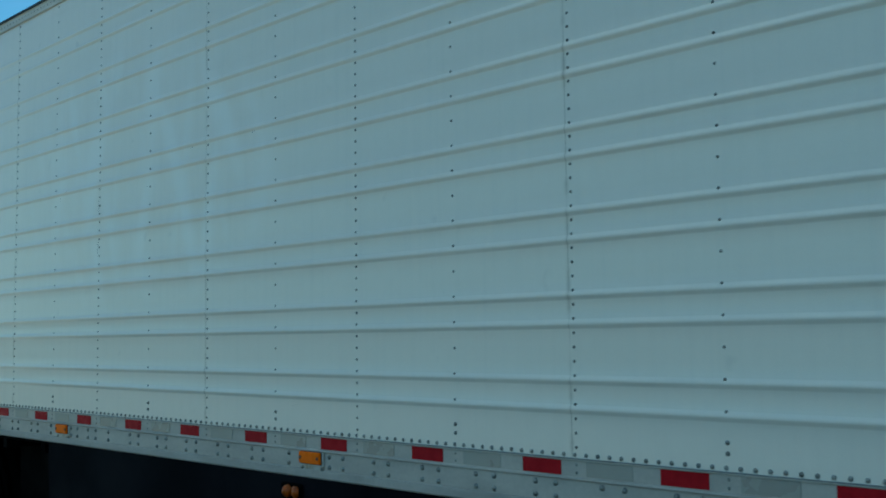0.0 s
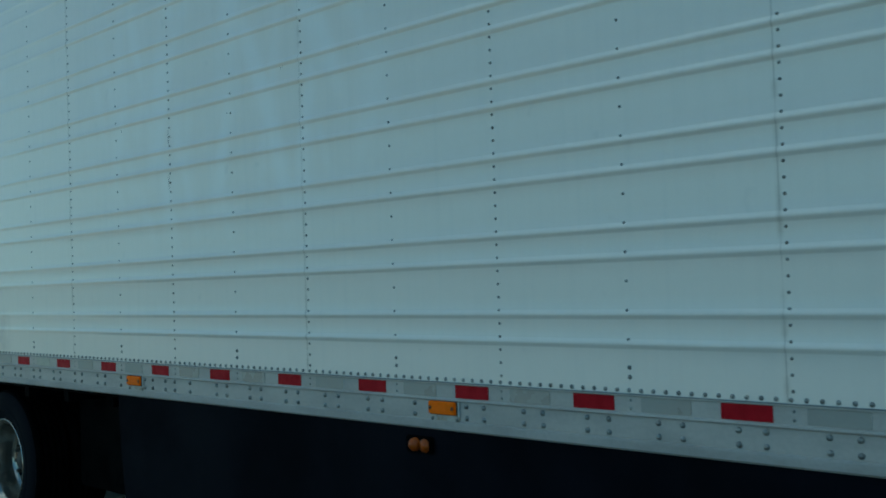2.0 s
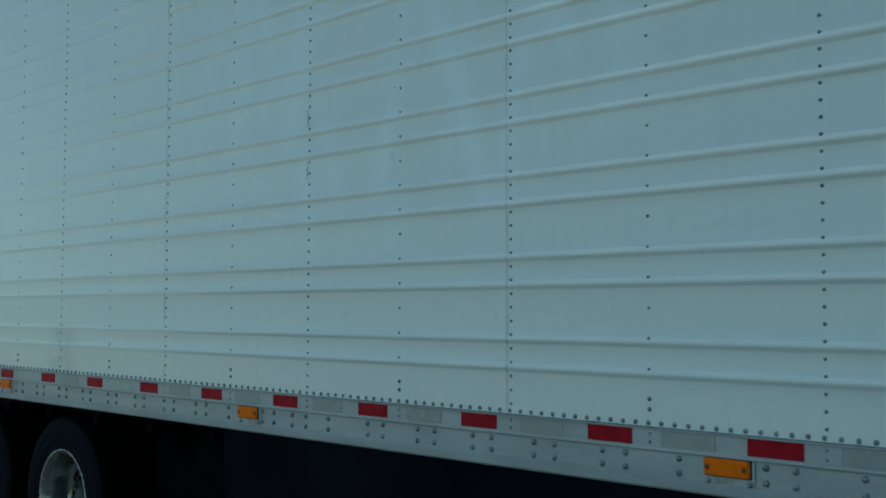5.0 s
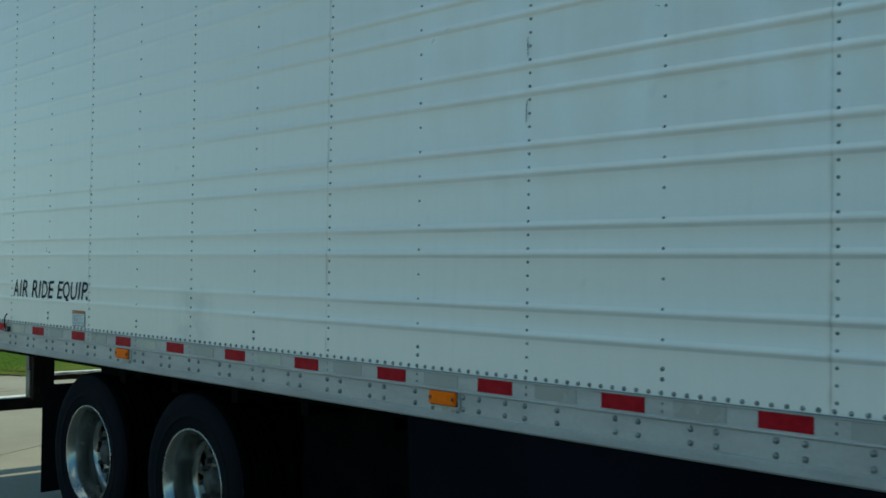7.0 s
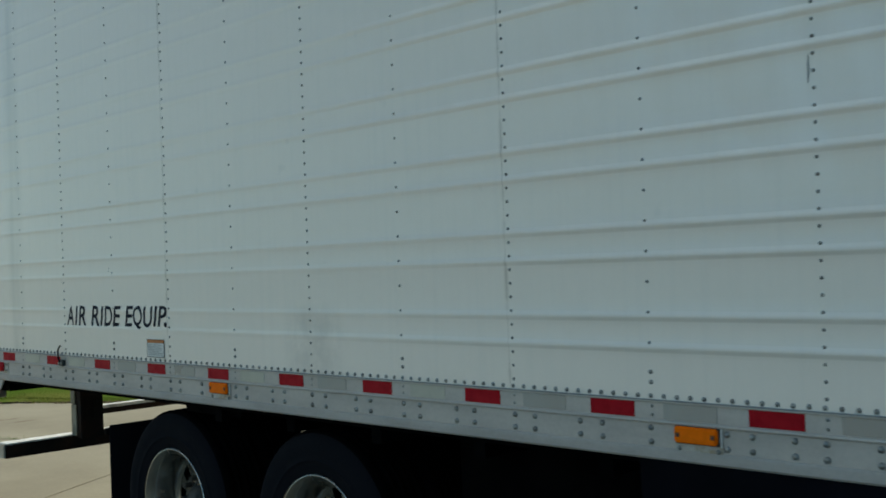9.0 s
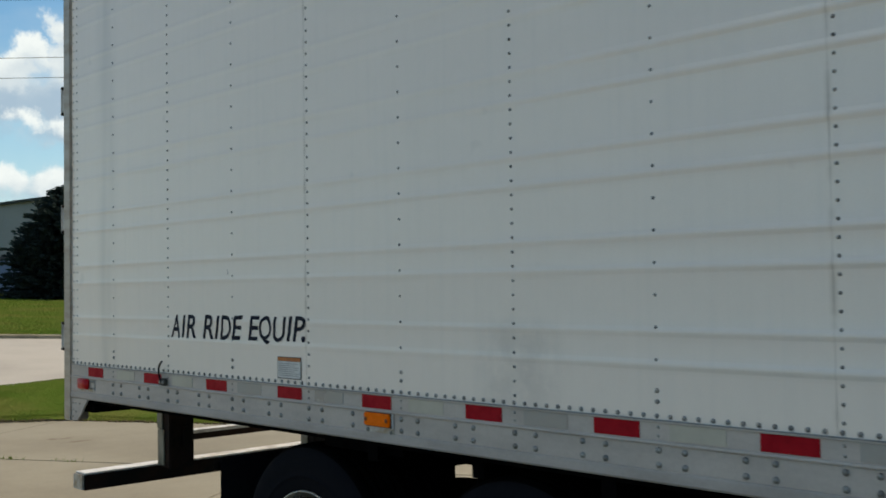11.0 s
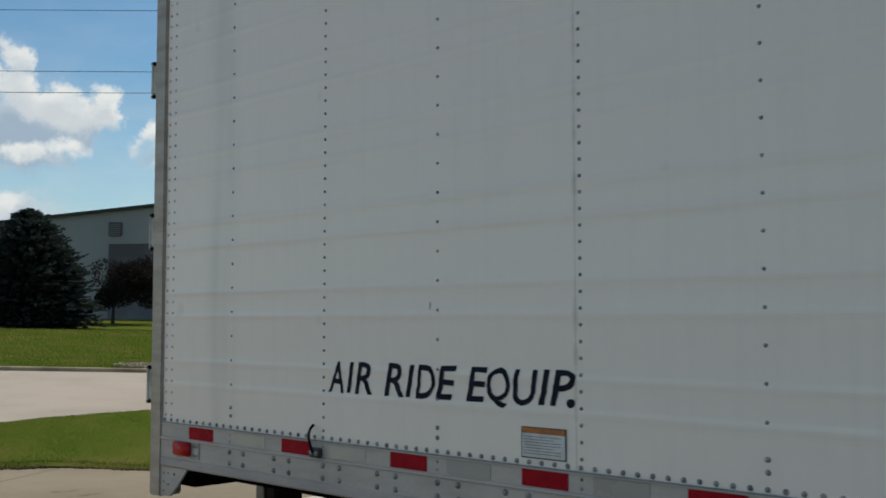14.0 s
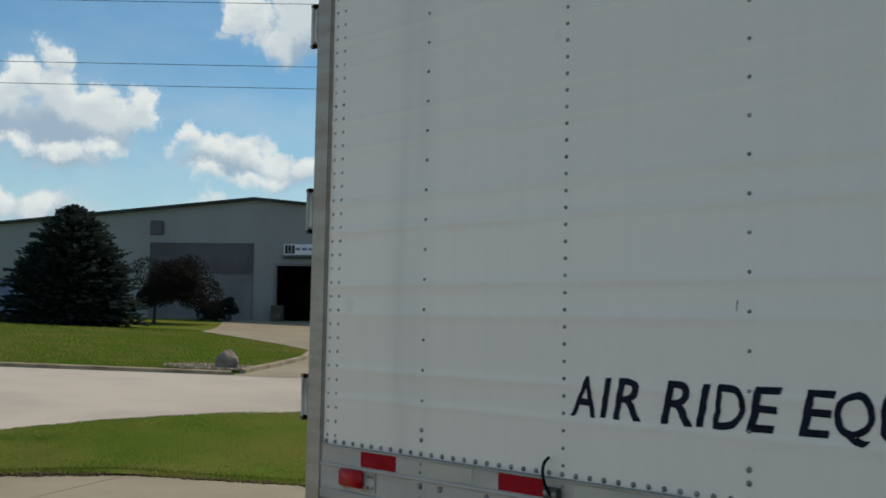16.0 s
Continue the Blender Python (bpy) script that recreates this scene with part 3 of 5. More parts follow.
scatter("tape_rivets", dome(0.006, 0.004), [(COL * c + 0.004, -0.006, z) for c in range(1, 26) for z in (1.257, 1.285)], BOLT, rail)
bolts = [0.055 + 0.305 * i + d for i in range(1, 18) for d in (-0.048, 0.048)]
bolts += [5.488, 5.772, 5.86, 6.0, 6.1, 6.26] + [0.165 + 0.305 * i + d for i in range(21, 52) for d in (-0.048, 0.048)]
LAMPS = (2.925, 5.668, 8.226, 10.80, 13.40)
first = None
for x in bolts:
    if any(abs(x - q) < 0.098 for q in LAMPS) or x < 0.42:
        continue
    for z in (1.214, 1.168):
        if first is None:
            verts, faces = dome(0.0112, 0.0105, 3, 10)
            first = mesh_object("bolt", verts, faces, BOLT, rail, "", True)
            fix_normals(first.data)
            first.matrix_basis = pose(x, -0.008, z)
        else:
            again(first, pose(x, -0.008, z), rail)

# amber side marker lamps on their plates
def marker_lamp(x):
    base = box_part("marker_lamp", (x - 0.084, -0.012, 1.148), (x + 0.090, -0.007, 1.232), PLATE, trailer, "amber side marker lamp on a rust-stained plate", 0.002)
    box_part("gasket", (x - 0.083, -0.017, 1.173), (x + 0.083, -0.011, 1.233), HUB, base, "dark rubber gasket round the lens", 0.003)
    part("lens", box_bm((x - 0.079, -0.030, 1.177), (x + 0.079, -0.016, 1.230), 0.005), AMBER, base, "amber lens")
    for dx in (-0.064, 0.064):
        box_part("screw_well", (x + dx - 0.008, -0.0308, 1.195), (x + dx + 0.008, -0.0295, 1.211), AMBER_DARK, base, "", 0.0)
        verts, faces = dome(0.006, 0.003, 2, 8)
        o = mesh_object("screw", [(v[0] + x + dx, v[1] - 0.031, v[2] + 1.203) for v in verts], faces, HUB, base)
        fix_normals(o.data)
    box_part("plate_edge", (x + 0.086, -0.019, 1.172), (x + 0.090, -0.0115, 1.230), STICKER_WHITE, base, "white folded edge of the plate", 0.0)
    for dx, z in ((-0.070, 1.158), (0.074, 1.157)):
        verts, faces = dome(0.009, 0.008, 3, 9)
        o = mesh_object("bolt", [(v[0] + x + dx, v[1] - 0.012, v[2] + z) for v in verts], faces, BOLT, base)
        fix_normals(o.data)
    return base


for x in LAMPS:
    marker_lamp(x)

# red rear marker lamp
rear_lamp = box_part("rear_marker_lamp", (0.205, -0.014, 1.160), (0.395, -0.007, 1.236), PLATE, trailer, "red rear side marker lamp", 0.003)
part("lens", box_bm((0.212, -0.034, 1.172), (0.338, -0.013, 1.232), 0.006), RED_LENS, rear_lamp, "red lens", True)
scatter("lamp_rivets", dome(0.008, 0.006), [(x, -0.014, z) for x in (0.358, 0.380) for z in (1.178, 1.218)], BOLT, rear_lamp)

# top rail, roof, walls that close the box
extrude_profile("top_rail", [(-0.012, 3.958), (-0.014, 3.964), (-0.010, 3.972), (-0.010, 4.010), (-0.016, 4.016), (0.02, 4.020), (0.05, 4.020), (0.05, 3.958)],
                0.0, LENGTH, TOP_RAIL, trailer, "weathered aluminium top rail")
scatter("top_rail_rivets", dome(0.006, 0.004), [(x, -0.010, 3.990) for x in np.arange(0.1, LENGTH, 0.0508)], RIVET, trailer)
for y0, y1 in ((-0.024, 0.05), (WIDTH - 0.05, WIDTH + 0.024)):
    box_part("roof_edge", (-0.02, y0, 4.017), (LENGTH, y1, 4.036), ROOF, trailer, "dark roof edge above the top rail", 0.004)
extrude_profile("roof", [(0.03, 4.021), (0.03, 4.034), (0.3, 4.042), (WIDTH / 2, 4.048), (WIDTH - 0.3, 4.042), (WIDTH - 0.03, 4.034), (WIDTH - 0.03, 4.021)],
                -0.01, LENGTH - 0.01, RAIL, trailer, "grey sheet roof")
box_part("inner_wall", (0.02, 0.012, 1.12), (LENGTH - 0.03, 0.06, 3.97), PAINT, trailer)
box_part("far_wall", (0.0, WIDTH - 0.06, 1.11), (LENGTH, WIDTH, 4.018), PAINT, trailer)
box_part("front_wall", (LENGTH - 0.05, 0.0, 1.11), (LENGTH, WIDTH - 0.06, 4.018), PAINT, trailer)
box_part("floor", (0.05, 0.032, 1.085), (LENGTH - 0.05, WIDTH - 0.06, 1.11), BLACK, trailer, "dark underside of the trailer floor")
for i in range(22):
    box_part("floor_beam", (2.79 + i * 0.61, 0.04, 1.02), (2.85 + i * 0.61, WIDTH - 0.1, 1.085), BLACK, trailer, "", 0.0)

# rear frame: corner posts, sill, header, doors, hinges
post = part("corner_post", box_bm((-0.006, -0.014, 0.972), (0.084, 0.10, 4.03), 0.006), STEEL, trailer, "scuffed stainless rear corner post")
box_part("corner_post", (-0.055, WIDTH - 0.10, 0.972), (0.058, WIDTH + 0.01, 4.03), STEEL, trailer)
box_part("rear_sill", (0.0, 0.03, 1.030), (0.30, WIDTH - 0.10, 1.085), BLACK, trailer)
box_part("rear_header", (-0.02, 0.10, 3.90), (0.06, WIDTH - 0.10, 4.03), STEEL, trailer)
for y0, y1 in ((0.105, 1.297), (1.303, WIDTH - 0.105)):
    box_part("rear_door", (-0.02, y0, 1.21), (0.03, y1, 3.89), PAINT, trailer, "white rear swing door")
bm = bmesh.new()
gusset = [(0.084, 0.975), (0.155, 0.980), (0.215, 1.030), (0.290, 1.108), (0.084, 1.108)]
front = [bm.verts.new((x, -0.006, z)) for x, z in gusset]
back = [bm.verts.new((x, 0.004, z)) for x, z in gusset]
bm.faces.new(front)
bm.faces.new(list(reversed(back)))
for i in range(5):
    j = (i + 1) % 5
    bm.faces.new((front[j], front[i], back[i], back[j]))
bmesh.ops.recalc_face_normals(bm, faces=bm.faces)
gus = part("gusset_plate", bm, RAIL, trailer, "riveted gusset plate below the rear corner")
scatter("gusset_rivets", dome(0.007, 0.005), [(x, -0.006, z) for x, z in ((0.105, 1.08), (0.105, 1.04), (0.105, 1.0), (0.14, 1.08), (0.14, 1.03), (0.19, 1.08))], BOLT, gus)
for z in (1.470, 2.174, 2.890, 3.60):
    h = box_part("door_hinge", (-0.046, -0.008, z - 0.068), (-0.006, 0.05, z + 0.068), HINGE, trailer, "galvanised door hinge", 0.006)
    tube("hinge_pin", [(-0.040, -0.006, z - 0.084), (-0.040, -0.006, z + 0.084)], 0.008, HINGE, h)
    for d in (-1, 1):
        box_part("hinge_lug", (-0.050, -0.013, z + d * 0.078 - 0.008), (-0.022, 0.008, z + d * 0.078 + 0.008), GUARD, h, "", 0.003)

# lettering cut by hand, letter by letter, that follows the ribs
def letter(char, x0, x1, z0, z1, parent):
    cu = bpy.data.curves.new("letter", "FONT")
    cu.body, cu.shear, cu.offset, cu.resolution_u = char, 0.20, 0.015, 4
    cu.fill_mode = "FRONT"
    tmp = bpy.data.objects.new("letter", cu)
    me = bpy.data.meshes.new_from_object(tmp)
    bpy.data.objects.remove(tmp)
    bm = bmesh.new()
    bm.from_mesh(me)
    bpy.data.meshes.remove(me)
    xs, ys = [v.co.x for v in bm.verts], [v.co.y for v in bm.verts]
    ax, bx, ay, by = min(xs), max(xs), min(ys), max(ys)
    for v in bm.verts:
        v.co = Vector((x0 + (v.co.x - ax) / (bx - ax) * (x1 - x0), 0, z0 + (v.co.y - ay) / (by - ay) * (z1 - z0)))
    for z in np.arange(z0 - 0.002, z1 + 0.002, 0.004):
        bmesh.ops.bisect_plane(bm, geom=bm.verts[:] + bm.edges[:] + bm.faces[:], plane_co=(0, 0, z), plane_no=(0, 0, 1))
    for v in bm.verts:
        v.co.y = sheet_out(v.co.x, v.co.z) - 0.0016 - 0.0024 * smooth(2.40, 2.43, v.co.x)
        v.co.x += 0.0050 * noise.noise((v.co.x * 4, 5.0, v.co.z * 38)) + 0.0018 * noise.noise((v.co.x * 30, 2.0, v.co.z * 90))
        v.co.z += 0.0030 * noise.noise((v.co.x * 45, 1.0, v.co.z * 12))
    for f in bm.faces:
        if f.normal.y > 0:
            f.normal_flip()
    return part("letter", bm, INK, parent, "hand-cut dark navy capital letter")


for char, x0, x1, z0, z1 in (("A", 1.249, 1.339, 1.493, 1.610), ("I", 1.356, 1.399, 1.495, 1.609), ("R", 1.402, 1.496, 1.493, 1.611),
                             ("R", 1.560, 1.660, 1.493, 1.611), ("I", 1.671, 1.718, 1.495, 1.609), ("D", 1.722, 1.819, 1.492, 1.611), ("E", 1.823, 1.922, 1.494, 1.611),
                             ("E", 1.965, 2.064, 1.495, 1.612), ("Q", 2.056, 2.158, 1.480, 1.611), ("U", 2.168, 2.275, 1.494, 1.609), ("I", 2.275, 2.323, 1.499, 1.610), ("P", 2.321, 2.422, 1.499, 1.612), (".", 2.387, 2.419, 1.496, 1.524)):
    letter(char, x0, x1, z0, z1, panels[1])

# information sticker: print too small to read becomes bars
def flat(name, x0, x1, z0, z1, y, mat, parent, label=""):
    return box_part(name, (x0, y - 0.0008, z0), (x1, y, z1), mat, parent, label, 0.0)


sticker = flat("sticker", 2.206, 2.385, 1.332, 1.430, -0.0032, HUB, panels[1], "white notice sticker with an orange heading band")
flat("sticker_face", 2.210, 2.381, 1.336, 1.410, -0.0042, STICKER_WHITE, sticker)
flat("sticker_heading", 2.210, 2.381, 1.411, 1.427, -0.0042, STICKER_ORANGE, sticker)
for i in range(7):
    flat("print_bar", 2.216, 2.366 - 0.03 * (i % 3 == 2), 1.346 + i * 0.0088, 1.3485 + i * 0.0088, -0.0050, STICKER_GREY, sticker)

# loose strap with its clip, scratches and split seams
strap = [(1.205, -0.030, 1.256), (1.190, -0.032, 1.270), (1.178, -0.032, 1.290), (1.169, -0.030, 1.314), (1.167, -0.028, 1.336), (1.172, -0.024, 1.354), (1.183, -0.018, 1.367)]
clip = box_part("seal_clip", (1.168, -0.030, 1.244), (1.226, -0.008, 1.280), HUB, trailer, "dark clip with a loose bent rubber strap", 0.004)
tube("strap", strap, 0.005, RUBBER, clip)
scatter("clip_bolts", dome(0.010, 0.008), [(1.182, -0.030, 1.263), (1.212, -0.030, 1.260)], BOLT, clip)
for x, z0, z1, lean in ((1.795, 1.800, 1.832, 0.004), (6.086, 2.275, 2.360, 0.003), (6.092, 2.525, 2.600, -0.002), (8.075, 1.435, 1.440, 0.05),
                       (7.728, 2.770, 2.780, 0.03), (7.150, 2.768, 2.779, 0.03), (6.690, 2.614, 2.622, -0.02), (5.560, 2.650, 2.668, 0.008), (5.640, 2.688, 2.696, 0.03)):
    bm = bmesh.new()
    rows = []
    for i in range(11):
        f = i / 10
        z, half = z0 + (z1 - z0) * f, 0.0008 + 0.0008 * math.sin(math.pi * f)
        rows.append([bm.verts.new((x + d + lean * f, sheet_out(x, z) - 0.0042, z)) for d in (-half, half)])
    for a, b in zip(rows[:-1], rows[1:]):
        bm.faces.new((a[0], a[1], b[1], b[0]))
    part("scratch", bm, INK, trailer, "dark scratch in the white paint")

# side skirt with a pair of lamps, behind the wheels' bay
bm = bmesh.new()
outline = [(5.432, 1.109), (5.436, 1.00), (5.450, 0.80), (5.500, 0.42), (5.58, 0.36), (12.4, 0.36), (12.5, 0.45), (12.5, 1.109)]
fr = [bm.verts.new((x, 0.000, z)) for x, z in outline]
bk = [bm.verts.new((x, 0.012, z)) for x, z in outline]
bm.faces.new(fr)
bm.faces.new(list(reversed(bk)))
for i in range(len(outline)):
    j = (i + 1) % len(outline)
    bm.faces.new((fr[j], fr[i], bk[i], bk[j]))
bmesh.ops.recalc_face_normals(bm, faces=bm.faces)
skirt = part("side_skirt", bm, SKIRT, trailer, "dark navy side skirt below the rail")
for i in range(6):
    box_part("skirt_strut", (5.9 + i * 1.2, 0.012, 0.5), (5.94 + i * 1.2, 0.09, 1.09), BLACK, skirt, "", 0.0)
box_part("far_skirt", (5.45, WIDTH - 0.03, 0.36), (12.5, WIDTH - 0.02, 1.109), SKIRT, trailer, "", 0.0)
cup = box_part("turn_lamp", (7.985, -0.012, 1.004), (8.150, 0.002, 1.076), BLACK, trailer, "amber turn lamp and reflector on the skirt", 0.006)
lathe("lens", [(0.0, -0.030), (0.016, -0.026), (0.027, -0.014), (0.030, 0.002)], AMBER_DARK, cup, "round amber lens", 20).matrix_basis = pose(8.045, -0.012, 1.040)
part("reflector", box_bm((8.088, -0.032, 1.012), (8.136, -0.011, 1.066), 0.008), AMBER_DARK, cup, "amber reflector", True)

# running gear
AXLES = (2.335, 3.598)
HUB_Z = 0.523


SIDEWALL = [(0.300, 0.015), (0.318, 0.004), (0.355, -0.004), (0.372, -0.0055), (0.374, -0.0085), (0.380, -0.0085), (0.382, -0.006), (0.410, -0.010), (0.455, -0.008), (0.485, 0.002), (0.500, 0.014)]
TREAD = [(0.500, 0.0142), (0.509, 0.024), (0.5145, 0.036), (0.5145, 0.066), (0.503, 0.069), (0.503, 0.077), (0.5155, 0.080), (0.5155, 0.112), (0.504, 0.115), (0.504, 0.123), (0.516, 0.126), (0.516, 0.156),
         (0.504, 0.159), (0.504, 0.167), (0.5155, 0.170), (0.5155, 0.200), (0.503, 0.203), (0.503, 0.211), (0.5145, 0.214), (0.5145, 0.240), (0.500, 0.258), (0.470, 0.272), (0.410, 0.276), (0.330, 0.262), (0.300, 0.250)]


def wheel(dish):
    """A wheel round the y axis whose outer face looks to -y; the outer one of a pair is deeply dished."""
    # tread and inner tyre are coloured near black for the shade they stand in
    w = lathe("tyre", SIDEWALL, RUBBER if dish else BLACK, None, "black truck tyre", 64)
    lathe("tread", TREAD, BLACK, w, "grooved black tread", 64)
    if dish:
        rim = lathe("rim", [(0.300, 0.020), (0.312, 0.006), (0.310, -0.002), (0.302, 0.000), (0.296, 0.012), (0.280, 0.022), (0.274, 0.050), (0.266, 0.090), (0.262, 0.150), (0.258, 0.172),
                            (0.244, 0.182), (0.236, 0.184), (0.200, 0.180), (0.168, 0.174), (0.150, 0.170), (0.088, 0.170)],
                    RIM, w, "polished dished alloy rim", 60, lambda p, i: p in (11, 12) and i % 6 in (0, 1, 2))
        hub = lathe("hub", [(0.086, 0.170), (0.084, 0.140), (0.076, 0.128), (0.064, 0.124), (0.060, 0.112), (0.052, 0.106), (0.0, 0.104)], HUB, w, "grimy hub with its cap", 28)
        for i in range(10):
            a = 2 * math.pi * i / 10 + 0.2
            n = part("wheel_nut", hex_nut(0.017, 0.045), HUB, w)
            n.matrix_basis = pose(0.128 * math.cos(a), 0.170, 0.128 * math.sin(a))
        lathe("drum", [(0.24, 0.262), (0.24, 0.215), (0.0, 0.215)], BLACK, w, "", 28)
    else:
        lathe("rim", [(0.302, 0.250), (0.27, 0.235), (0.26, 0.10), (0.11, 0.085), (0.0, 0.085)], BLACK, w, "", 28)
    return w


def hex_nut(r, h):
    bm = bmesh.new()
    bmesh.ops.create_cone(bm, cap_ends=True, segments=6, radius1=r, radius2=r * 0.85, depth=h)
    bmesh.ops.rotate(bm, verts=bm.verts, matrix=Matrix.Rotation(math.pi / 2, 3, "X"))
    bmesh.ops.translate(bm, verts=bm.verts, vec=(0, -h / 2, 0))
    return bm


def hang(ob, m):
    ob.matrix_basis = m
    ob.parent = trailer


outer = wheel(True)
hang(outer, pose(AXLES[0], 0.055, HUB_Z, 0, 12, 0))
inner = wheel(False)
hang(inner, pose(AXLES[0], 0.345, HUB_Z))
hang(copy_thing(outer, pose(0, 0, 0)), pose(AXLES[1], 0.055, HUB_Z, 0, 40, 0))
hang(copy_thing(inner, pose(0, 0, 0)), pose(AXLES[1], 0.345, HUB_Z))
for i, x in enumerate(AXLES):
    hang(copy_thing(outer, pose(0, 0, 0)), pose(x, WIDTH - 0.055, HUB_Z, 0, 33 * i, 180))
    hang(copy_thing(inner, pose(0, 0, 0)), pose(x, WIDTH - 0.345, HUB_Z, 0, 0, 180))
    tube("axle", [(x, 0.62, HUB_Z), (x, WIDTH - 0.62, HUB_Z)], 0.065, BLACK, trailer)
    for y in (0.72, WIDTH - 0.72):
        lathe("air_spring", [(0.0, -0.16), (0.11, -0.16), (0.14, -0.10), (0.12, -0.03), (0.145, 0.05), (0.12, 0.14), (0.0, 0.14)], RUBBER, trailer, "", 24).matrix_basis = pose(x + 0.28, y, 0.68, 90, 0, 0)
        box_part("trailing_arm", (x - 0.45, y - 0.05, 0.44), (x + 0.40, y + 0.05, 0.56), BLACK, trailer)
        box_part("hanger_bracket", (x - 0.58, y - 0.07, 0.42), (x - 0.38, y + 0.07, 0.98), BLACK, trailer)
for y in (0.60, WIDTH - 0.74):
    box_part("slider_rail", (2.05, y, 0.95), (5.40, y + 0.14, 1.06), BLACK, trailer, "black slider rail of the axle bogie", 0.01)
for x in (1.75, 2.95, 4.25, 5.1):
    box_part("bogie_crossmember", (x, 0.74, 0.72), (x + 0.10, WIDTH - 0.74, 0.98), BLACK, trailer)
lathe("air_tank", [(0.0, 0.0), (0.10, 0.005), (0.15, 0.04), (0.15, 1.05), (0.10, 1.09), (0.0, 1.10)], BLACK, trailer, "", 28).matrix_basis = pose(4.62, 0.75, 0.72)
# added black sheets that close the bay, where only deep shade shows
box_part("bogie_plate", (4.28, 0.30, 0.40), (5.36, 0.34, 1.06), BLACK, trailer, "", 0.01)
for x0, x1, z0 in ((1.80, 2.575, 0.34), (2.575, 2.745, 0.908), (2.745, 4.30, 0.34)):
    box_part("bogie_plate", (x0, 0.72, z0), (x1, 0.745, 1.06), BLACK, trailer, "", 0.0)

# added black sheet that shuts the gap above the tyre
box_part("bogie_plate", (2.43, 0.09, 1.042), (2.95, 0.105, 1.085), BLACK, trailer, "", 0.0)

# mud flaps on their bar
bar = box_part("mudflap_bar", (1.545, 0.06, 0.842), (1.595, WIDTH - 0.06, 0.880), BLACK, trailer, "steel bar that carries the mud flaps", 0.006)
for y in (0.07, WIDTH - 0.62):
    flap = part("mud_flap", box_bm((1.596, y, 0.17), (1.608, y + 0.62, 0.90), 0.004), RUBBER, bar, "black rubber mud flap")

# rear underride guard: a bar with sunlight put into its worn top strip, two uprights on it and a second bar behind
guard = box_part("underride_guard", (-0.215, 0.15, 0.515), (-0.085, WIDTH - 0.15, 0.614), GUARD, trailer, "dark steel underride guard with worn tops coloured as sunlit", 0.008)
box_part("end_cap", (-0.212, 0.136, 0.520), (-0.088, 0.150, 0.612), PLATE, guard, "pale grey end cap", 0.003)
box_part("wear_strip", (-0.214, 0.152, 0.611), (-0.086, WIDTH - 0.152, 0.622), SUNLIT_WORN, guard, "worn top of the bar, coloured as sunlit", 0.002)
for near, y in ((True, 0.654), (False, WIDTH - 0.82)):
    up = part("upright", box_bm((-0.085, y, 0.600), (0.055, y + 0.175, 1.085), 0.008), GUARD, guard, "rust-marked dark steel upright")
    box_part("upright_flange", (-0.086, y - 0.010, 0.618), (-0.006, y - 0.001, 0.845), FLANGE, up, "dusty pale steel flange", 0.003)
    box_part("upright_flange", (-0.090, y - 0.012, 0.850), (-0.024, y - 0.001, 1.02), FLANGE, up, "dusty pale steel flange", 0.003)
    if near:
        box_part("upright_clip", (0.056, y + 0.09, 0.74), (0.066, y + 0.13, 0.86), GUARD, up, "", 0.002)
brace = box_part("brace", (-0.305, 0.88, 0.725), (-0.222, WIDTH - 0.15, 0.778), GUARD, guard, "", 0.006)
box_part("wear_strip", (-0.306, 0.885, 0.768), (-0.219, WIDTH - 0.155, 0.790), SUNLIT_WORN, brace, "", 0.002)

# ---------------------------------------------------------------- ground, road, kerbs
def strip(name, s_list, w_list, mat, lift, label="", kind="structure", edge=None):
    """A sheet that follows the land between distances s and along w; edge(w) moves its near rim."""
    verts, faces = [], []
    n = len(w_list)
    for i, s in enumerate(s_list):
        for w in w_list:
            d = s + (edge(i / (len(s_list) - 1), w) if edge else 0.0)
            verts.append(street(d, w, lift))
    for i in range(len(s_list) - 1):
        for j in range(n - 1):
            a = i * n + j
            faces.append((a, a + 1, a + n + 1, a + n))
    ob = mesh_object(name, verts, faces, mat, None, "", True)
    fix_normals(ob.data)
    if ob.data.polygons[0].normal.z < 0:
        ob.data.flip_normals()
    return tagged(ob, label, name, "", kind)


FAR_W = [-900, -400, -180, -90] + list(np.linspace(-60, 60, 61)) + [90, 180, 400, 900]
strip("ground", [-900, -300, -100, -40, -10, 5, 9] + list(np.linspace(10, 66, 57)) + [72, 90, 130, 250, 600, 1500], FAR_W, TURF, -0.03, "mown green turf that rises from the street")


def apron_rim(w):
    bulge = 0.10 * noise.noise((w * 0.8, 2.2, 0)) + 0.07 * noise.noise((w * 2.6, 5.1, 0)) + 0.03 * noise.noise((w * 8.0, 7.7, 0))
    return 12.78 - 0.12 * w - 0.55 * min(2.5, max(0.0, w - 0.3)) + bulge


def road_near(w):
    """Near side of the road; the verge tapers off where a driveway opens."""
    return 17.4 + (0.16 * (w - 0.84) if w > 0.84 else max(-3.6, -0.62 * (0.84 - w)))


road = strip("road", list(np.linspace(16.2, 25.2, 24)), FAR_W, ROADWAY, 0.0, "pale concrete road with fine cracks")
# the near verge lies a hand above the road
VERGE_W = list(np.linspace(-11, 40, 103))


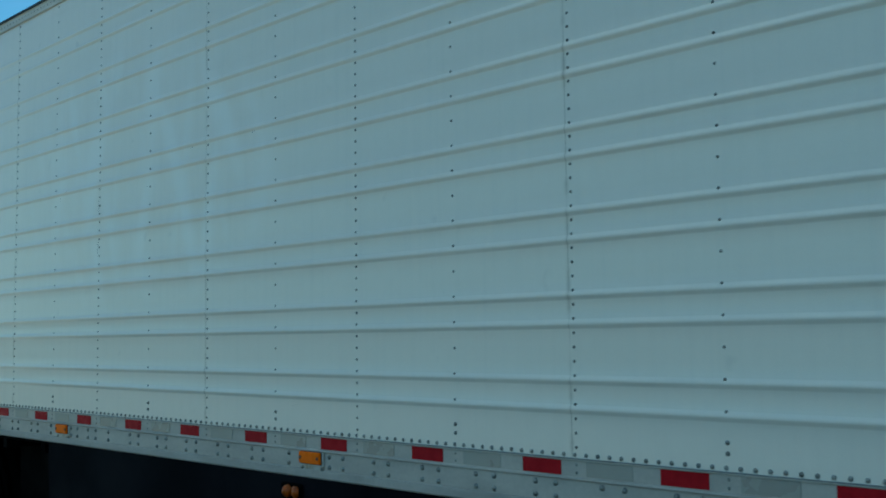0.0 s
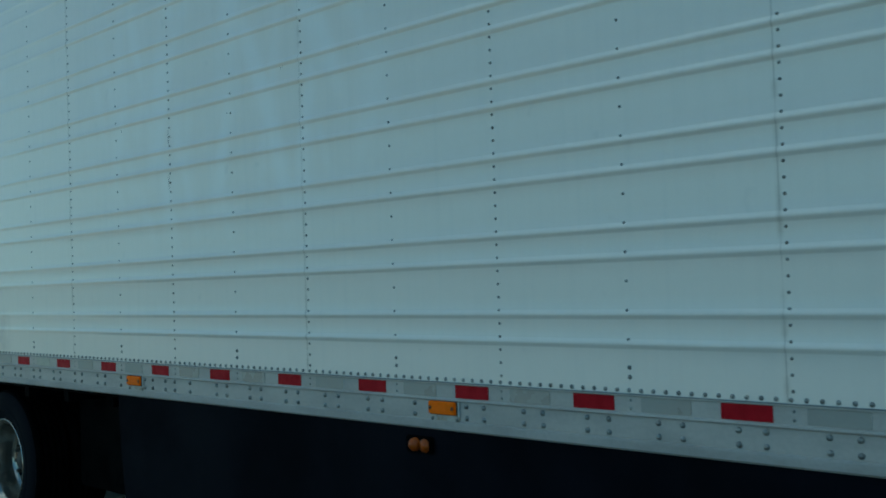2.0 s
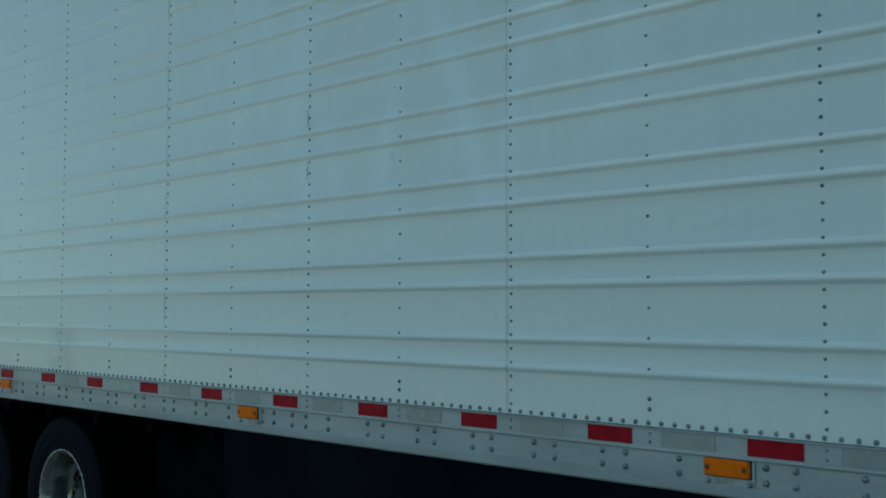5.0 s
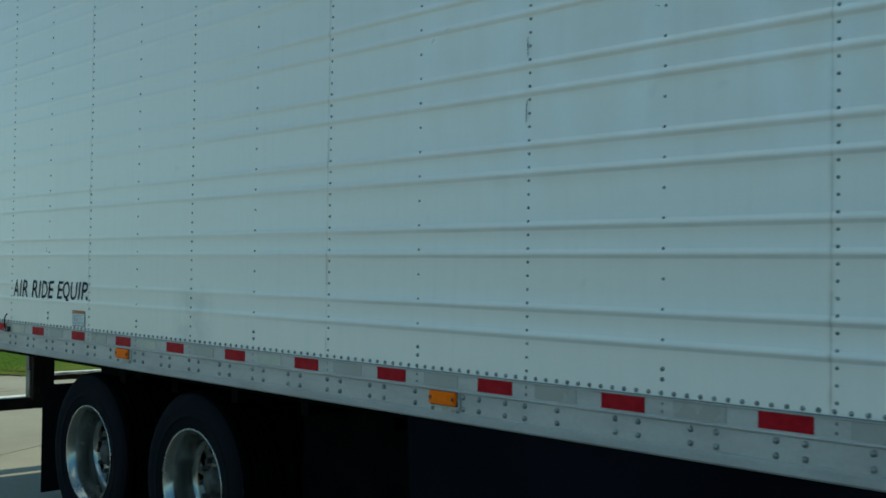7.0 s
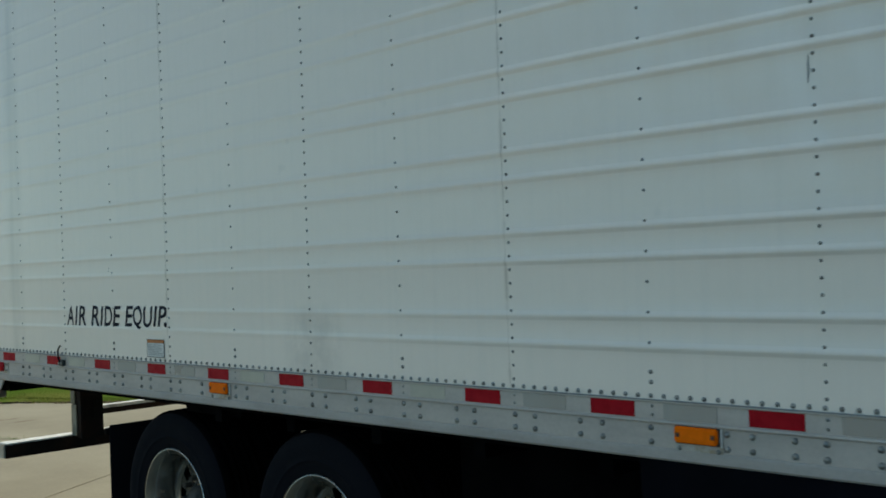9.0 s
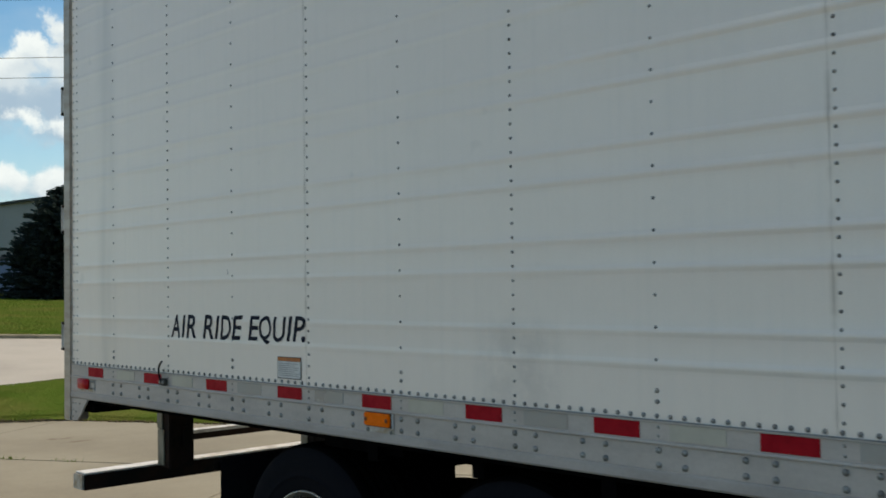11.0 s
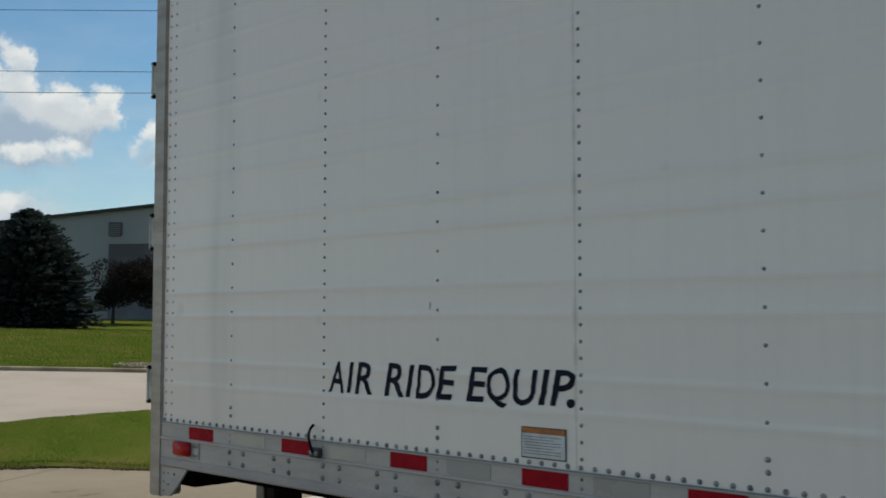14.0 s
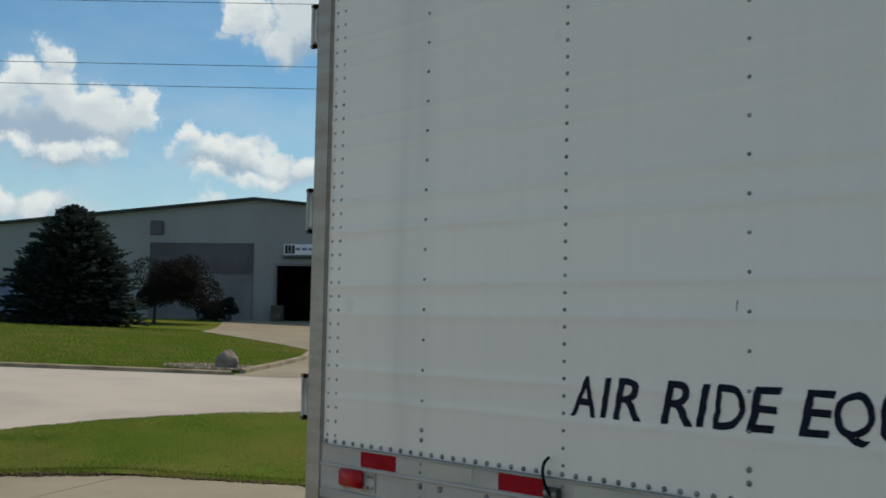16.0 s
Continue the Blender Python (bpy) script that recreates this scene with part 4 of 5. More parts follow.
def verge():
    verts, faces = [], []
    cols = 24
    for w in VERGE_W:
        a, b = apron_rim(w), road_near(w) + 0.05 * noise.noise((w * 1.7, 9.0, 0))
        for i in range(cols):
            f = i / (cols - 1)
            s = a + (b - a) * f
            rim = 0.05 * (1 - smooth(0, 0.04, f)) + 0.06 * smooth(0.97, 1, f)
            verts.append(street(s, w, 0.055 - rim + 0.02 * noise.noise((s, w, 0.5))))
    for i in range(len(VERGE_W) - 1):
        for j in range(cols - 1):
            q = i * cols + j
            faces.append((q, q + 1, q + cols + 1, q + cols))
    ob = mesh_object("verge", verts, faces, TURF, None, "", True)
    fix_normals(ob.data)
    return tagged(ob, "mown green grass verge between lot and road", "verge", "", "structure")


verge()

# kerb on the far side, which ends where the driveway of the hall opens
def kerb_run(name, path, label):
    """A kerb with a rounded top along a path of (s, w)."""
    prof = [(-0.085, -0.03), (-0.074, 0.070), (-0.058, 0.086), (0.060, 0.092), (0.078, 0.084), (0.085, -0.03)]
    verts, faces = [], []
    pts = [Vector((s, w, 0)) for s, w in path]
    for i, p in enumerate(pts):
        t = (pts[min(i + 1, len(pts) - 1)] - pts[max(i - 1, 0)]).normalized()
        nrm = Vector((-t.y, t.x, 0))
        if nrm.x < 0:
            nrm = -nrm
        for o, z in prof:
            q = p + nrm * o
            verts.append(street(q.x, q.y, z))
    n = len(prof)
    for i in range(len(pts) - 1):
        for j in range(n):
            faces.append((i * n + j, i * n + (j + 1) % n, (i + 1) * n + (j + 1) % n, (i + 1) * n + j))
    faces += [tuple(range(n)), tuple(range((len(pts) - 1) * n, len(pts) * n))]
    ob = mesh_object(name, verts, faces, KERB)
    fix_normals(ob.data)
    return tagged(ob, label, "kerb", "", "structure")


kerb_run("kerb", [(25.25, w) for w in np.linspace(-120, 2.7, 90)], "stained concrete kerb along the road")
DRIVE = [(25.6, 3.0), (26.7, 3.4), (28.4, 4.2), (31.6, 5.5), (34.0, 6.1), (36.5, 6.4), (39.0, 5.95), (41.5, 5.2), (44.4, 4.3), (46.0, 3.7), (48.5, 3.9), (51.5, 4.5), (55.0, 5.2), (63.9, 6.4)]
kerb_run("kerb", [(25.75, 3.02)] + [(s, w - 0.04) for s, w in DRIVE[1:5]], "curved concrete kerb of the driveway")


def driveway():
    verts, faces = [], []
    fine = []
    for (s0, w0), (s1, w1) in zip(DRIVE[:-1], DRIVE[1:]):
        fine += [(s0 + (s1 - s0) * f / 6, w0 + (w1 - w0) * f / 6) for f in range(6)]
    fine.append(DRIVE[-1])
    fine = [(25.05, 2.74), (25.4, 2.76)] + fine
    for s, w in fine:
        for i in range(8):
            verts.append(street(s, w + (30 - w) * i / 7 + 0.02, -0.012 if s > 26 else 0.006))
    for i in range(len(fine) - 1):
        for j in range(7):
            q = i * 8 + j
            faces.append((q, q + 1, q + 9, q + 8))
    ob = mesh_object("driveway", verts, faces, CONCRETE, None, "", True)
    fix_normals(ob.data)
    return tagged(ob, "pale concrete driveway that climbs to the hall", "driveway", "", "structure")


driveway()


def drive_left(s):
    for (s0, w0), (s1, w1) in zip(DRIVE[:-1], DRIVE[1:]):
        if s0 <= s <= s1:
            return w0 + (w1 - w0) * (s - s0) / (s1 - s0)
    return 2.8 if s < 26 else 5.0


# ---------------------------------------------------------------- the hall across the road
HALL_S, HALL_W = 64.0, 4.0
HALL_TURN = radians(25)        # the hall's front stands at an angle to the road
HALL_AXIS = ALONG * math.cos(HALL_TURN) - AWAY * math.sin(HALL_TURN)
HALL_DEEP = AWAY * math.cos(HALL_TURN) + ALONG * math.sin(HALL_TURN)
hall = thing("industrial_hall", "long grey metal hall with a low gable", "building")
BASE = 1.66
RIDGE_W, RIDGE_Z, PITCH = 4.13, 8.75, 0.0945
HALL_L, HALL_R = -42.0, 50.0
DOOR_L, DOOR_R, DOOR_TOP = 5.49, 9.4, 4.89


def eave(u):
    return RIDGE_Z - PITCH * abs(u - RIDGE_W)


def hall_point(u, z, depth=0.0):
    p = ORIGIN + AWAY * HALL_S + ALONG * HALL_W + HALL_AXIS * u + HALL_DEEP * depth
    return (p.x, p.y, z)


def hall_box(name, w0, w1, z0, z1, d0, d1, mat, parent, label=""):
    bm = bmesh.new()
    v = [bm.verts.new(hall_point(w, z, d)) for d in (d0, d1) for w, z in ((w0, z0), (w1, z0), (w1, z1), (w0, z1))]
    for f in ((0, 1, 2, 3), (7, 6, 5, 4), (0, 4, 5, 1), (1, 5, 6, 2), (2, 6, 7, 3), (3, 7, 4, 0)):
        bm.faces.new([v[i] for i in f])
    bmesh.ops.recalc_face_normals(bm, faces=bm.faces)
    return part(name, bm, mat, parent, label)


def siding():
    """One folded sheet with a raised rib every 0.3 m; the doorway is left open."""
    folds = []
    u = HALL_L
    while u < HALL_R:
        folds += [(u, 0.0), (u + 0.22, 0.0), (u + 0.245, -0.007), (u + 0.275, -0.007)]
        u += 0.30
    verts, faces = [], []
    for u, d in folds:
        verts += [hall_point(u, z, d) for z in (BASE, DOOR_TOP, eave(u))]
    for i in range(len(folds) - 1):
        mid = (folds[i][0] + folds[i + 1][0]) / 2
        for j in (0, 1):
            if j == 0 and DOOR_L < mid < DOOR_R:
                continue
            faces.append((i * 3 + j, i * 3 + 3 + j, i * 3 + 4 + j, i * 3 + 1 + j))
    return mesh_object("wall", verts, faces, SIDING, hall, "grey ribbed metal siding")


siding()
for a, b in ((HALL_L, RIDGE_W), (RIDGE_W, HALL_R)):
    bm = bmesh.new()
    v = [bm.verts.new(hall_point(w, eave(w) + dz, d)) for d in (-0.30, 60) for dz in (-0.11, 0.04) for w in (a, b)]
    for f in ((0, 1, 3, 2), (4, 6, 7, 5), (2, 3, 7, 6), (0, 4, 5, 1), (0, 2, 6, 4), (1, 5, 7, 3)):
        bm.faces.new([v[i] for i in f])
    bmesh.ops.recalc_face_normals(bm, faces=bm.faces)
    part("roof", bm, TRIM_GREEN, hall, "low roof with a dark green edge")
for a in (HALL_L, HALL_R - 0.2):
    hall_box("side_wall", a, a + 0.2, BASE, min(eave(a), eave(a + 0.2)) - 0.1, 0.02, 60, SIDING, hall)
hall_box("rear_wall", HALL_L, HALL_R, BASE, eave(HALL_R), 59.8, 60, SIDING, hall)
panel = hall_box("wall_panel", -2.09, 4.09, 4.44, 6.15, -0.09, -0.04, DARK_SIDING, hall, "dark grey upper wall panel")
hall_box("wall_panel", -2.09, 4.09, BASE, 4.42, -0.09, -0.04, MID_SIDING, hall, "mid-grey lower wall panel")
for i in range(8):
    hall_box("panel_joint", -2.09 + 0.772 * (i + 0.5), -2.05 + 0.772 * (i + 0.5), 4.48, 6.11, -0.10, -0.09, DARK_SIDING, panel)
hall_box("panel_rail", -2.09, 4.09, 4.38, 4.48, -0.12, -0.09, DARK_SIDING, panel)
vent = hall_box("vent", -2.09, -1.33, 6.62, 7.42, -0.16, -0.04, DARK_SIDING, hall, "grimy wall louvre")
for i in range(6):
    hall_box("louvre_slat", -2.04, -1.38, 6.68 + i * 0.115, 6.72 + i * 0.115, -0.20, -0.16, MID_SIDING, vent)
hall_box("wall_band", HALL_L, -8.2, BASE, 3.85, -0.08, -0.04, BLUE_SIDING, hall, "pale blue lower wall band")
hall_box("band_cap", HALL_L, -8.2, 3.85, 3.98, -0.12, -0.04, DARK_SIDING, hall)
hall_box("door_frame", DOOR_L - 0.15, DOOR_L, BASE, DOOR_TOP + 0.12, -0.10, 0.25, MID_SIDING, hall, "frame of an open goods door")
hall_box("door_frame", DOOR_R, DOOR_R + 0.15, BASE, DOOR_TOP + 0.12, -0.10, 0.25, MID_SIDING, hall)
hall_box("door_lintel", DOOR_L, DOOR_R, DOOR_TOP, DOOR_TOP + 0.12, -0.10, 0.25, MID_SIDING, hall)
# dark box added behind the opening, where only an unlit inside shows
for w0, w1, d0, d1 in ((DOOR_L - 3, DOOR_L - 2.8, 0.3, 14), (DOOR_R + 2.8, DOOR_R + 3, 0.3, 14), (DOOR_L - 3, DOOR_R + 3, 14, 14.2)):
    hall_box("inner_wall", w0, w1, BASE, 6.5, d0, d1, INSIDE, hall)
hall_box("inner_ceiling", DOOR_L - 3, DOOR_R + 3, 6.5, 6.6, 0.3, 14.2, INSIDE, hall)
hall_box("crate", 5.47, 6.05, BASE, BASE + 0.95, -0.9, -0.25, BIN, hall, "brown bin beside the goods door")
sign = hall_box("sign_board", 5.94, 9.9, 5.50, 6.11, -0.22, -0.06, SIGN_WHITE, hall, "white sign board above the goods door")
hall_box("sign_edge", 5.90, 9.95, 5.31, 5.40, -0.25, -0.06, TRIM_GREEN, sign)
for w, d in ((6.01, 0.16), (6.20, 0.17), (6.40, 0.18)):
    hall_box("sign_mark", w, w + d, 5.57, 6.05, -0.235, -0.22, TRIM_GREEN, sign)
for i in range(7):
    hall_box("sign_bar", 6.62 + 0.38 * i, 6.90 + 0.38 * i, 5.76, 5.91, -0.235, -0.22, BLUE_SIDING, sign)

# ---------------------------------------------------------------- plants
def tri_cloud(name, spots, mat, parent, label, smooth_shade=False):
    """spots: (point, direction, side, length, width) of small pointed leaves."""
    verts, faces = [], []
    for p, d, q, ln, wd in spots:
        o = len(verts)
        verts += [p - q * wd * 0.3, p + q * wd * 0.3, p + d * ln * 0.55 + q * wd * 0.5, p + d * ln, p + d * ln * 0.55 - q * wd * 0.5]
        faces.append((o, o + 1, o + 2, o + 3, o + 4))
    return mesh_object(name, verts, faces, mat, parent, label)


def trunk_mesh(name, path, mat, parent, sides=9):
    verts, faces = [], []
    for p, r in path:
        for i in range(sides):
            a = 2 * math.pi * i / sides
            verts.append((p[0] + r * math.cos(a), p[1] + r * math.sin(a), p[2]))
    for j in range(len(path) - 1):
        for i in range(sides):
            k = (i + 1) % sides
            faces.append((j * sides + i, j * sides + k, (j + 1) * sides + k, (j + 1) * sides + i))
    return mesh_object(name, verts, faces, mat, parent, "", True)


def spruce(at, height, radius, seed, label):
    rng = random.Random(seed)
    tree = thing("spruce_tree", label, "tree", at)
    trunk_mesh("trunk", [((0, 0, -0.2), 0.16), ((0, 0, height * 0.5), 0.09), ((0, 0, height * 0.98), 0.015)], BARK, tree)
    spots, limbs = [], []
    levels = 40
    for l in range(levels):
        f = l / (levels - 1)
        z = height * (0.02 + 0.97 * f)
        tier = (f * 8.5 + 0.3) % 1.0      # shelves of foliage: wide at the foot of each, drawn in above
        reach = radius * (1 - f ** 2.1) ** 0.68 * (0.94 + 0.06 * smooth(0, 0.15, f)) * (1.06 - 0.24 * tier) + 0.05
        count = max(9, int(40 * (1 - f) + 12))
        for b in range(count):
            a = 2 * math.pi * (b + rng.random() * 0.8) / count + l * 0.7
            r = reach * rng.uniform(0.78, 1.08) * (1 + 0.10 * math.sin(2 * a + 5 * f + seed))
            droop = -0.10 + 0.55 * f
            out = Vector((math.cos(a), math.sin(a), droop)).normalized()
            flatside = Vector((-math.sin(a), math.cos(a), 0))
            base = Vector((0, 0, z - 0.12 * r))
            steps = max(4, int(r / 0.13))
            limbs.append((base, base + out * r * 0.9))
            for k in range(steps):
                t = 0.30 + 0.70 * (k + rng.random()) / steps
                p = base + out * r * t + Vector((0, 0, 0.05 * math.sin(t * 3) + rng.uniform(-0.05, 0.05)))
                for side in (-1, 0, 1):
                    d = (out + flatside * side * rng.uniform(0.5, 1.1) + Vector((0, 0, rng.uniform(-0.25, 0.35)))).normalized()
                    q = d.cross(Vector((rng.uniform(-1, 1), rng.uniform(-1, 1), 0.8))).normalized()
                    spots.append((p, d, q, rng.uniform(0.14, 0.27) * (1.1 - 0.3 * f), rng.uniform(0.08, 0.14)))
    tri_cloud("crown", spots, NEEDLE, tree, "dense blue-green needle sprays")
    verts, faces = [], []
    for a, b in limbs[::2]:
        o = len(verts)
        verts += [a + Vector((0, 0, 0.02)), a - Vector((0, 0, 0.02)), b]
        faces.append((o, o + 1, o + 2))
    mesh_object("limbs", verts, faces, BARK, tree)
    return tree


spruce(street(48.5, -1.60, -0.05), 5.02, 2.72, 11, "broad dark blue-green spruce on the bank")
spruce(street(47.5, -8.7, -0.05), 4.9, 2.6, 23, "dark spruce beside the white sign")


def leafy(name, at, height, radius, squash, stem, mat, seed, count, leaf, label, category, lean=(0, 0, 0)):
    rng = random.Random(seed)
    tree = thing(name, label, category, at)
    spots = []
    if stem:
        trunk_mesh("trunk", [((0, 0, -0.15), 0.10), ((0.03, 0, stem * 0.6), 0.075), ((0.0, 0.04, stem), 0.06)], BARK, tree)
    centre = Vector((0, 0, stem + (height - stem) * 0.5)) + Vector(lean)
    clumps = []
    for i in range(26 if stem else 14):
        a, e = rng.uniform(0, 6.283), rng.uniform(-0.9, 1.2)
        r = rng.uniform(0.45, 1.0)
        c = centre + Vector((math.cos(a) * math.cos(e) * radius * r, math.sin(a) * math.cos(e) * radius * r, math.sin(e) * (height - stem) * 0.5 * r * squash))
        clumps.append((c, rng.uniform(0.22, 0.42) * radius))
        if stem and i % 2 == 0:
            mid = (Vector((0, 0, stem)) + c) * 0.5 + Vector((0, 0, 0.12))
            tube("limb", [(0, 0, stem * 0.92), tuple(mid), tuple(c)], 0.022, BARK, tree)
    for i in range(count):
        c, r = clumps[i % len(clumps)]
        v = Vector((rng.gauss(0, 1), rng.gauss(0, 1), rng.gauss(0, 1))).normalized()
        p = c + v * r * rng.uniform(0.55, 1.05)
        d = (v + Vector((rng.uniform(-1, 1), rng.uniform(-1, 1), rng.uniform(-0.8, 0.5)))).normalized()
        q = d.cross(Vector((rng.uniform(-1, 1), rng.uniform(-1, 1), rng.uniform(-1, 1)))).normalized()
        spots.append((p, d, q, leaf * rng.uniform(0.7, 1.3), leaf * rng.uniform(0.45, 0.7)))
    tri_cloud("crown", spots, mat, tree, "")
    return tree


leafy("crabapple_tree", street(56.0, 2.1, -0.03), 3.0, 2.0, 1.0, 0.85, LEAF, 5, 21000, 0.105, "small dark purple-leaved tree with a short trunk", "tree", ALONG * 0.95)
leafy("shrub", street(60.0, -7.1, -0.05), 1.15, 1.05, 1.0, 0.0, SHRUB, 8, 8000, 0.11, "rounded dark green shrub by the hall", "shrub")
leafy("shrub", street(60.5, 5.2, -0.05), 1.2, 0.7, 1.0, 0.0, SHRUB, 9, 3000, 0.10, "low dark shrub against the grey wall", "shrub")
leafy("shrub", street(60.5, 6.1, -0.05), 1.45, 0.65, 1.0, 0.0, SHRUB, 12, 2600, 0.10, "upright dark shrub against the grey wall", "shrub")

notice = thing("notice_board", "white notice board on two short posts", "sign", street(56.5, -8.65))
bm = bmesh.new()
vs = [bm.verts.new(AWAY * d + ALONG * w + Vector((0, 0, z))) for d in (-0.06, 0.06) for w, z in ((-0.9, 0.15), (0.9, 0.15), (0.9, 1.25), (-0.9, 1.25))]
for f in ((0, 1, 2, 3), (7, 6, 5, 4), (0, 4, 5, 1), (1, 5, 6, 2), (2, 6, 7, 3), (3, 7, 4, 0)):
    bm.faces.new([vs[i] for i in f])
bmesh.ops.recalc_face_normals(bm, faces=bm.faces)
part("panel", bm, SIGN_WHITE, notice)
for w in (-0.7, 0.7):
    p = ALONG * w
    tube("post", [(p.x, p.y, -0.1), (p.x, p.y, 0.4)], 0.05, KERB, notice)

# boulder in a bed of gravel at the mouth of the driveway
def stone(name, r, seed, mat, level):
    bm = bmesh.new()
    bmesh.ops.create_icosphere(bm, subdivisions=level, radius=1.0)
    for v in bm.verts:
        n = v.co.normalized()
        k = 1 + 0.30 * noise.noise(n * 1.3 + Vector((seed, 0, 0))) + 0.10 * noise.noise(n * 3.4 + Vector((0, seed, 0))) + 0.04 * noise.noise(n * 9)
        v.co = Vector((n.x * r[0], n.y * r[1], n.z * r[2])) * k
    return part(name, bm, mat, None, "", True)


rock = stone("boulder", (0.27, 0.28, 0.29), 4.0, BOULDER, 4)
rock.location = street(26.6, 2.73, 0.17)
tagged(rock, "rounded grey-brown granite boulder on gravel", "boulder")
rng = random.Random(3)
verts, faces = [], []
for i in range(1100):
    a, r = rng.uniform(0, 6.283), rng.random() ** 0.5
    s, w = 26.75 + 0.72 * r * math.sin(a), 2.5 + 1.25 * r * math.cos(a)
    if w > drive_left(max(s, 25.7)) - 0.1 or s < 25.65:
        continue
    p = street(s, w, 0.05 + 0.02 * rng.random())
    q = rng.uniform(0.02, 0.055)
    o = len(verts)
    h = rng.uniform(0.2, 0.45) * q
    for k in range(5):
        t = 1.2566 * k + rng.random() * 0.5
        verts.append((p.x + q * math.cos(t), p.y + q * math.sin(t), p.z - 0.02))
    for k in range(5):
        t = 1.2566 * k + rng.random() * 0.5
        verts.append((p.x + 0.6 * q * math.cos(t), p.y + 0.6 * q * math.sin(t), p.z + h))
    faces += [(o + k, o + (k + 1) % 5, o + 5 + (k + 1) % 5, o + 5 + k) for k in range(5)] + [(o + 5, o + 6, o + 7, o + 8, o + 9)]
bed = mesh_object("gravel_bed", verts, faces, GRAVEL)
fix_normals(bed.data)
tagged(bed, "pale gravel round the boulder", "gravel", "", "stuff")

# power cables that cross the road at a slant
for z, sag in ((8.33, 0.30), (7.76, 0.30), (9.98, 0.35), (11.5, 0.35)):
    pts = []
    for w in np.linspace(-60, 45, 43):
        p = ORIGIN + AWAY * (28.5 - 0.33 * (w - 1.3)) + ALONG * w
        pts.append((p.x, p.y, z - 0.005 * w + sag * ((w - 3) / 40) ** 2))
    tagged(tube("power_cable", pts, 0.008, WIRE), "thin dark overhead power cable", "cable", "overhead cables")
for w in (-60, 45):
    base = ORIGIN + AWAY * (28.5 - 0.33 * (w - 1.3)) + ALONG * w
    pole = thing("utility_pole", "tall weathered timber pole that carries the cables", "utility pole", (base.x, base.y, 0), "utility poles")
    trunk_mesh("shaft", [((0, 0, -0.5), 0.19), ((0, 0, 6.0), 0.16), ((0, 0, 13.4), 0.12)], BARK, pole)
    for z, sag in ((8.33, 0.30), (7.76, 0.30), (9.98, 0.35), (11.5, 0.35)):
        h = z - 0.005 * w + sag * ((w - 3) / 40) ** 2
        lathe("insulator", [(0.0, -0.09), (0.05, -0.08), (0.06, 0.0), (0.05, 0.08), (0.0, 0.09)], SIGN_WHITE, pole, "", 12).matrix_basis = pose(0, 0, h)


# ---------------------------------------------------------------- grass
# run of the lot's joints, and across them
JOINT = Vector((-0.51, 0.86, 0)).normalized()
CROSS = Vector((JOINT.y, -JOINT.x, 0))


def grass(name, count, spot, tall, wide, seed, label):
    rng = np.random.default_rng(seed)
    verts, faces = [], []
    made = 0
    while made < count:
        p = spot(rng)
        if p is None:
            continue
        a, h = rng.uniform(0, 6.283), tall * rng.uniform(0.6, 1.3)
        lean = rng.normal(0, 0.35, 2) * h
        wx, wy = wide * math.cos(a), wide * math.sin(a)
        o = len(verts)
        verts += [(p.x - wx, p.y - wy, p.z - 0.02), (p.x + wx, p.y + wy, p.z - 0.02), (p.x + lean[0], p.y + lean[1], p.z + h)]
        faces.append((o, o + 1, o + 2))
        made += 1
    ob = mesh_object(name, verts, faces, BLADE)
    return tagged(ob, label, "grass", "", "stuff")


def on_verge(rng):
    w = rng.uniform(-3.5, 5.0)
    a, b = apron_rim(w) + 0.02, road_near(w) - 0.05
    s = a + (b - a) * rng.random()
    return street(s, w, 0.057 + 0.02 * noise.noise((s, w, 0.5)))


def on_bank(rng):
    s = 25.65 + 24 * rng.random() ** 1.5
    w = rng.uniform(-9, 7.5)
    if w > drive_left(s) - 0.12 or (s < 27.4 and ((s - 26.75) / 0.72) ** 2 + ((w - 2.5) / 1.25) ** 2 < 1):
        return None
    return street(s, w, -0.01)


def on_rim(rng):
    w = rng.uniform(-9, 11)
    return street(apron_rim(w) + 0.05 + rng.normal(0, 0.06), w, 0.02)


grass("verge_grass", 170000, on_verge, 0.012, 0.0042, 1, "short mown green grass of the verge")
grass("bank_grass", 130000, on_bank, 0.014, 0.006, 2, "mown green grass of the bank")
grass("rim_grass", 9000, on_rim, 0.017, 0.0045, 3, "ragged grass over the concrete's edge")


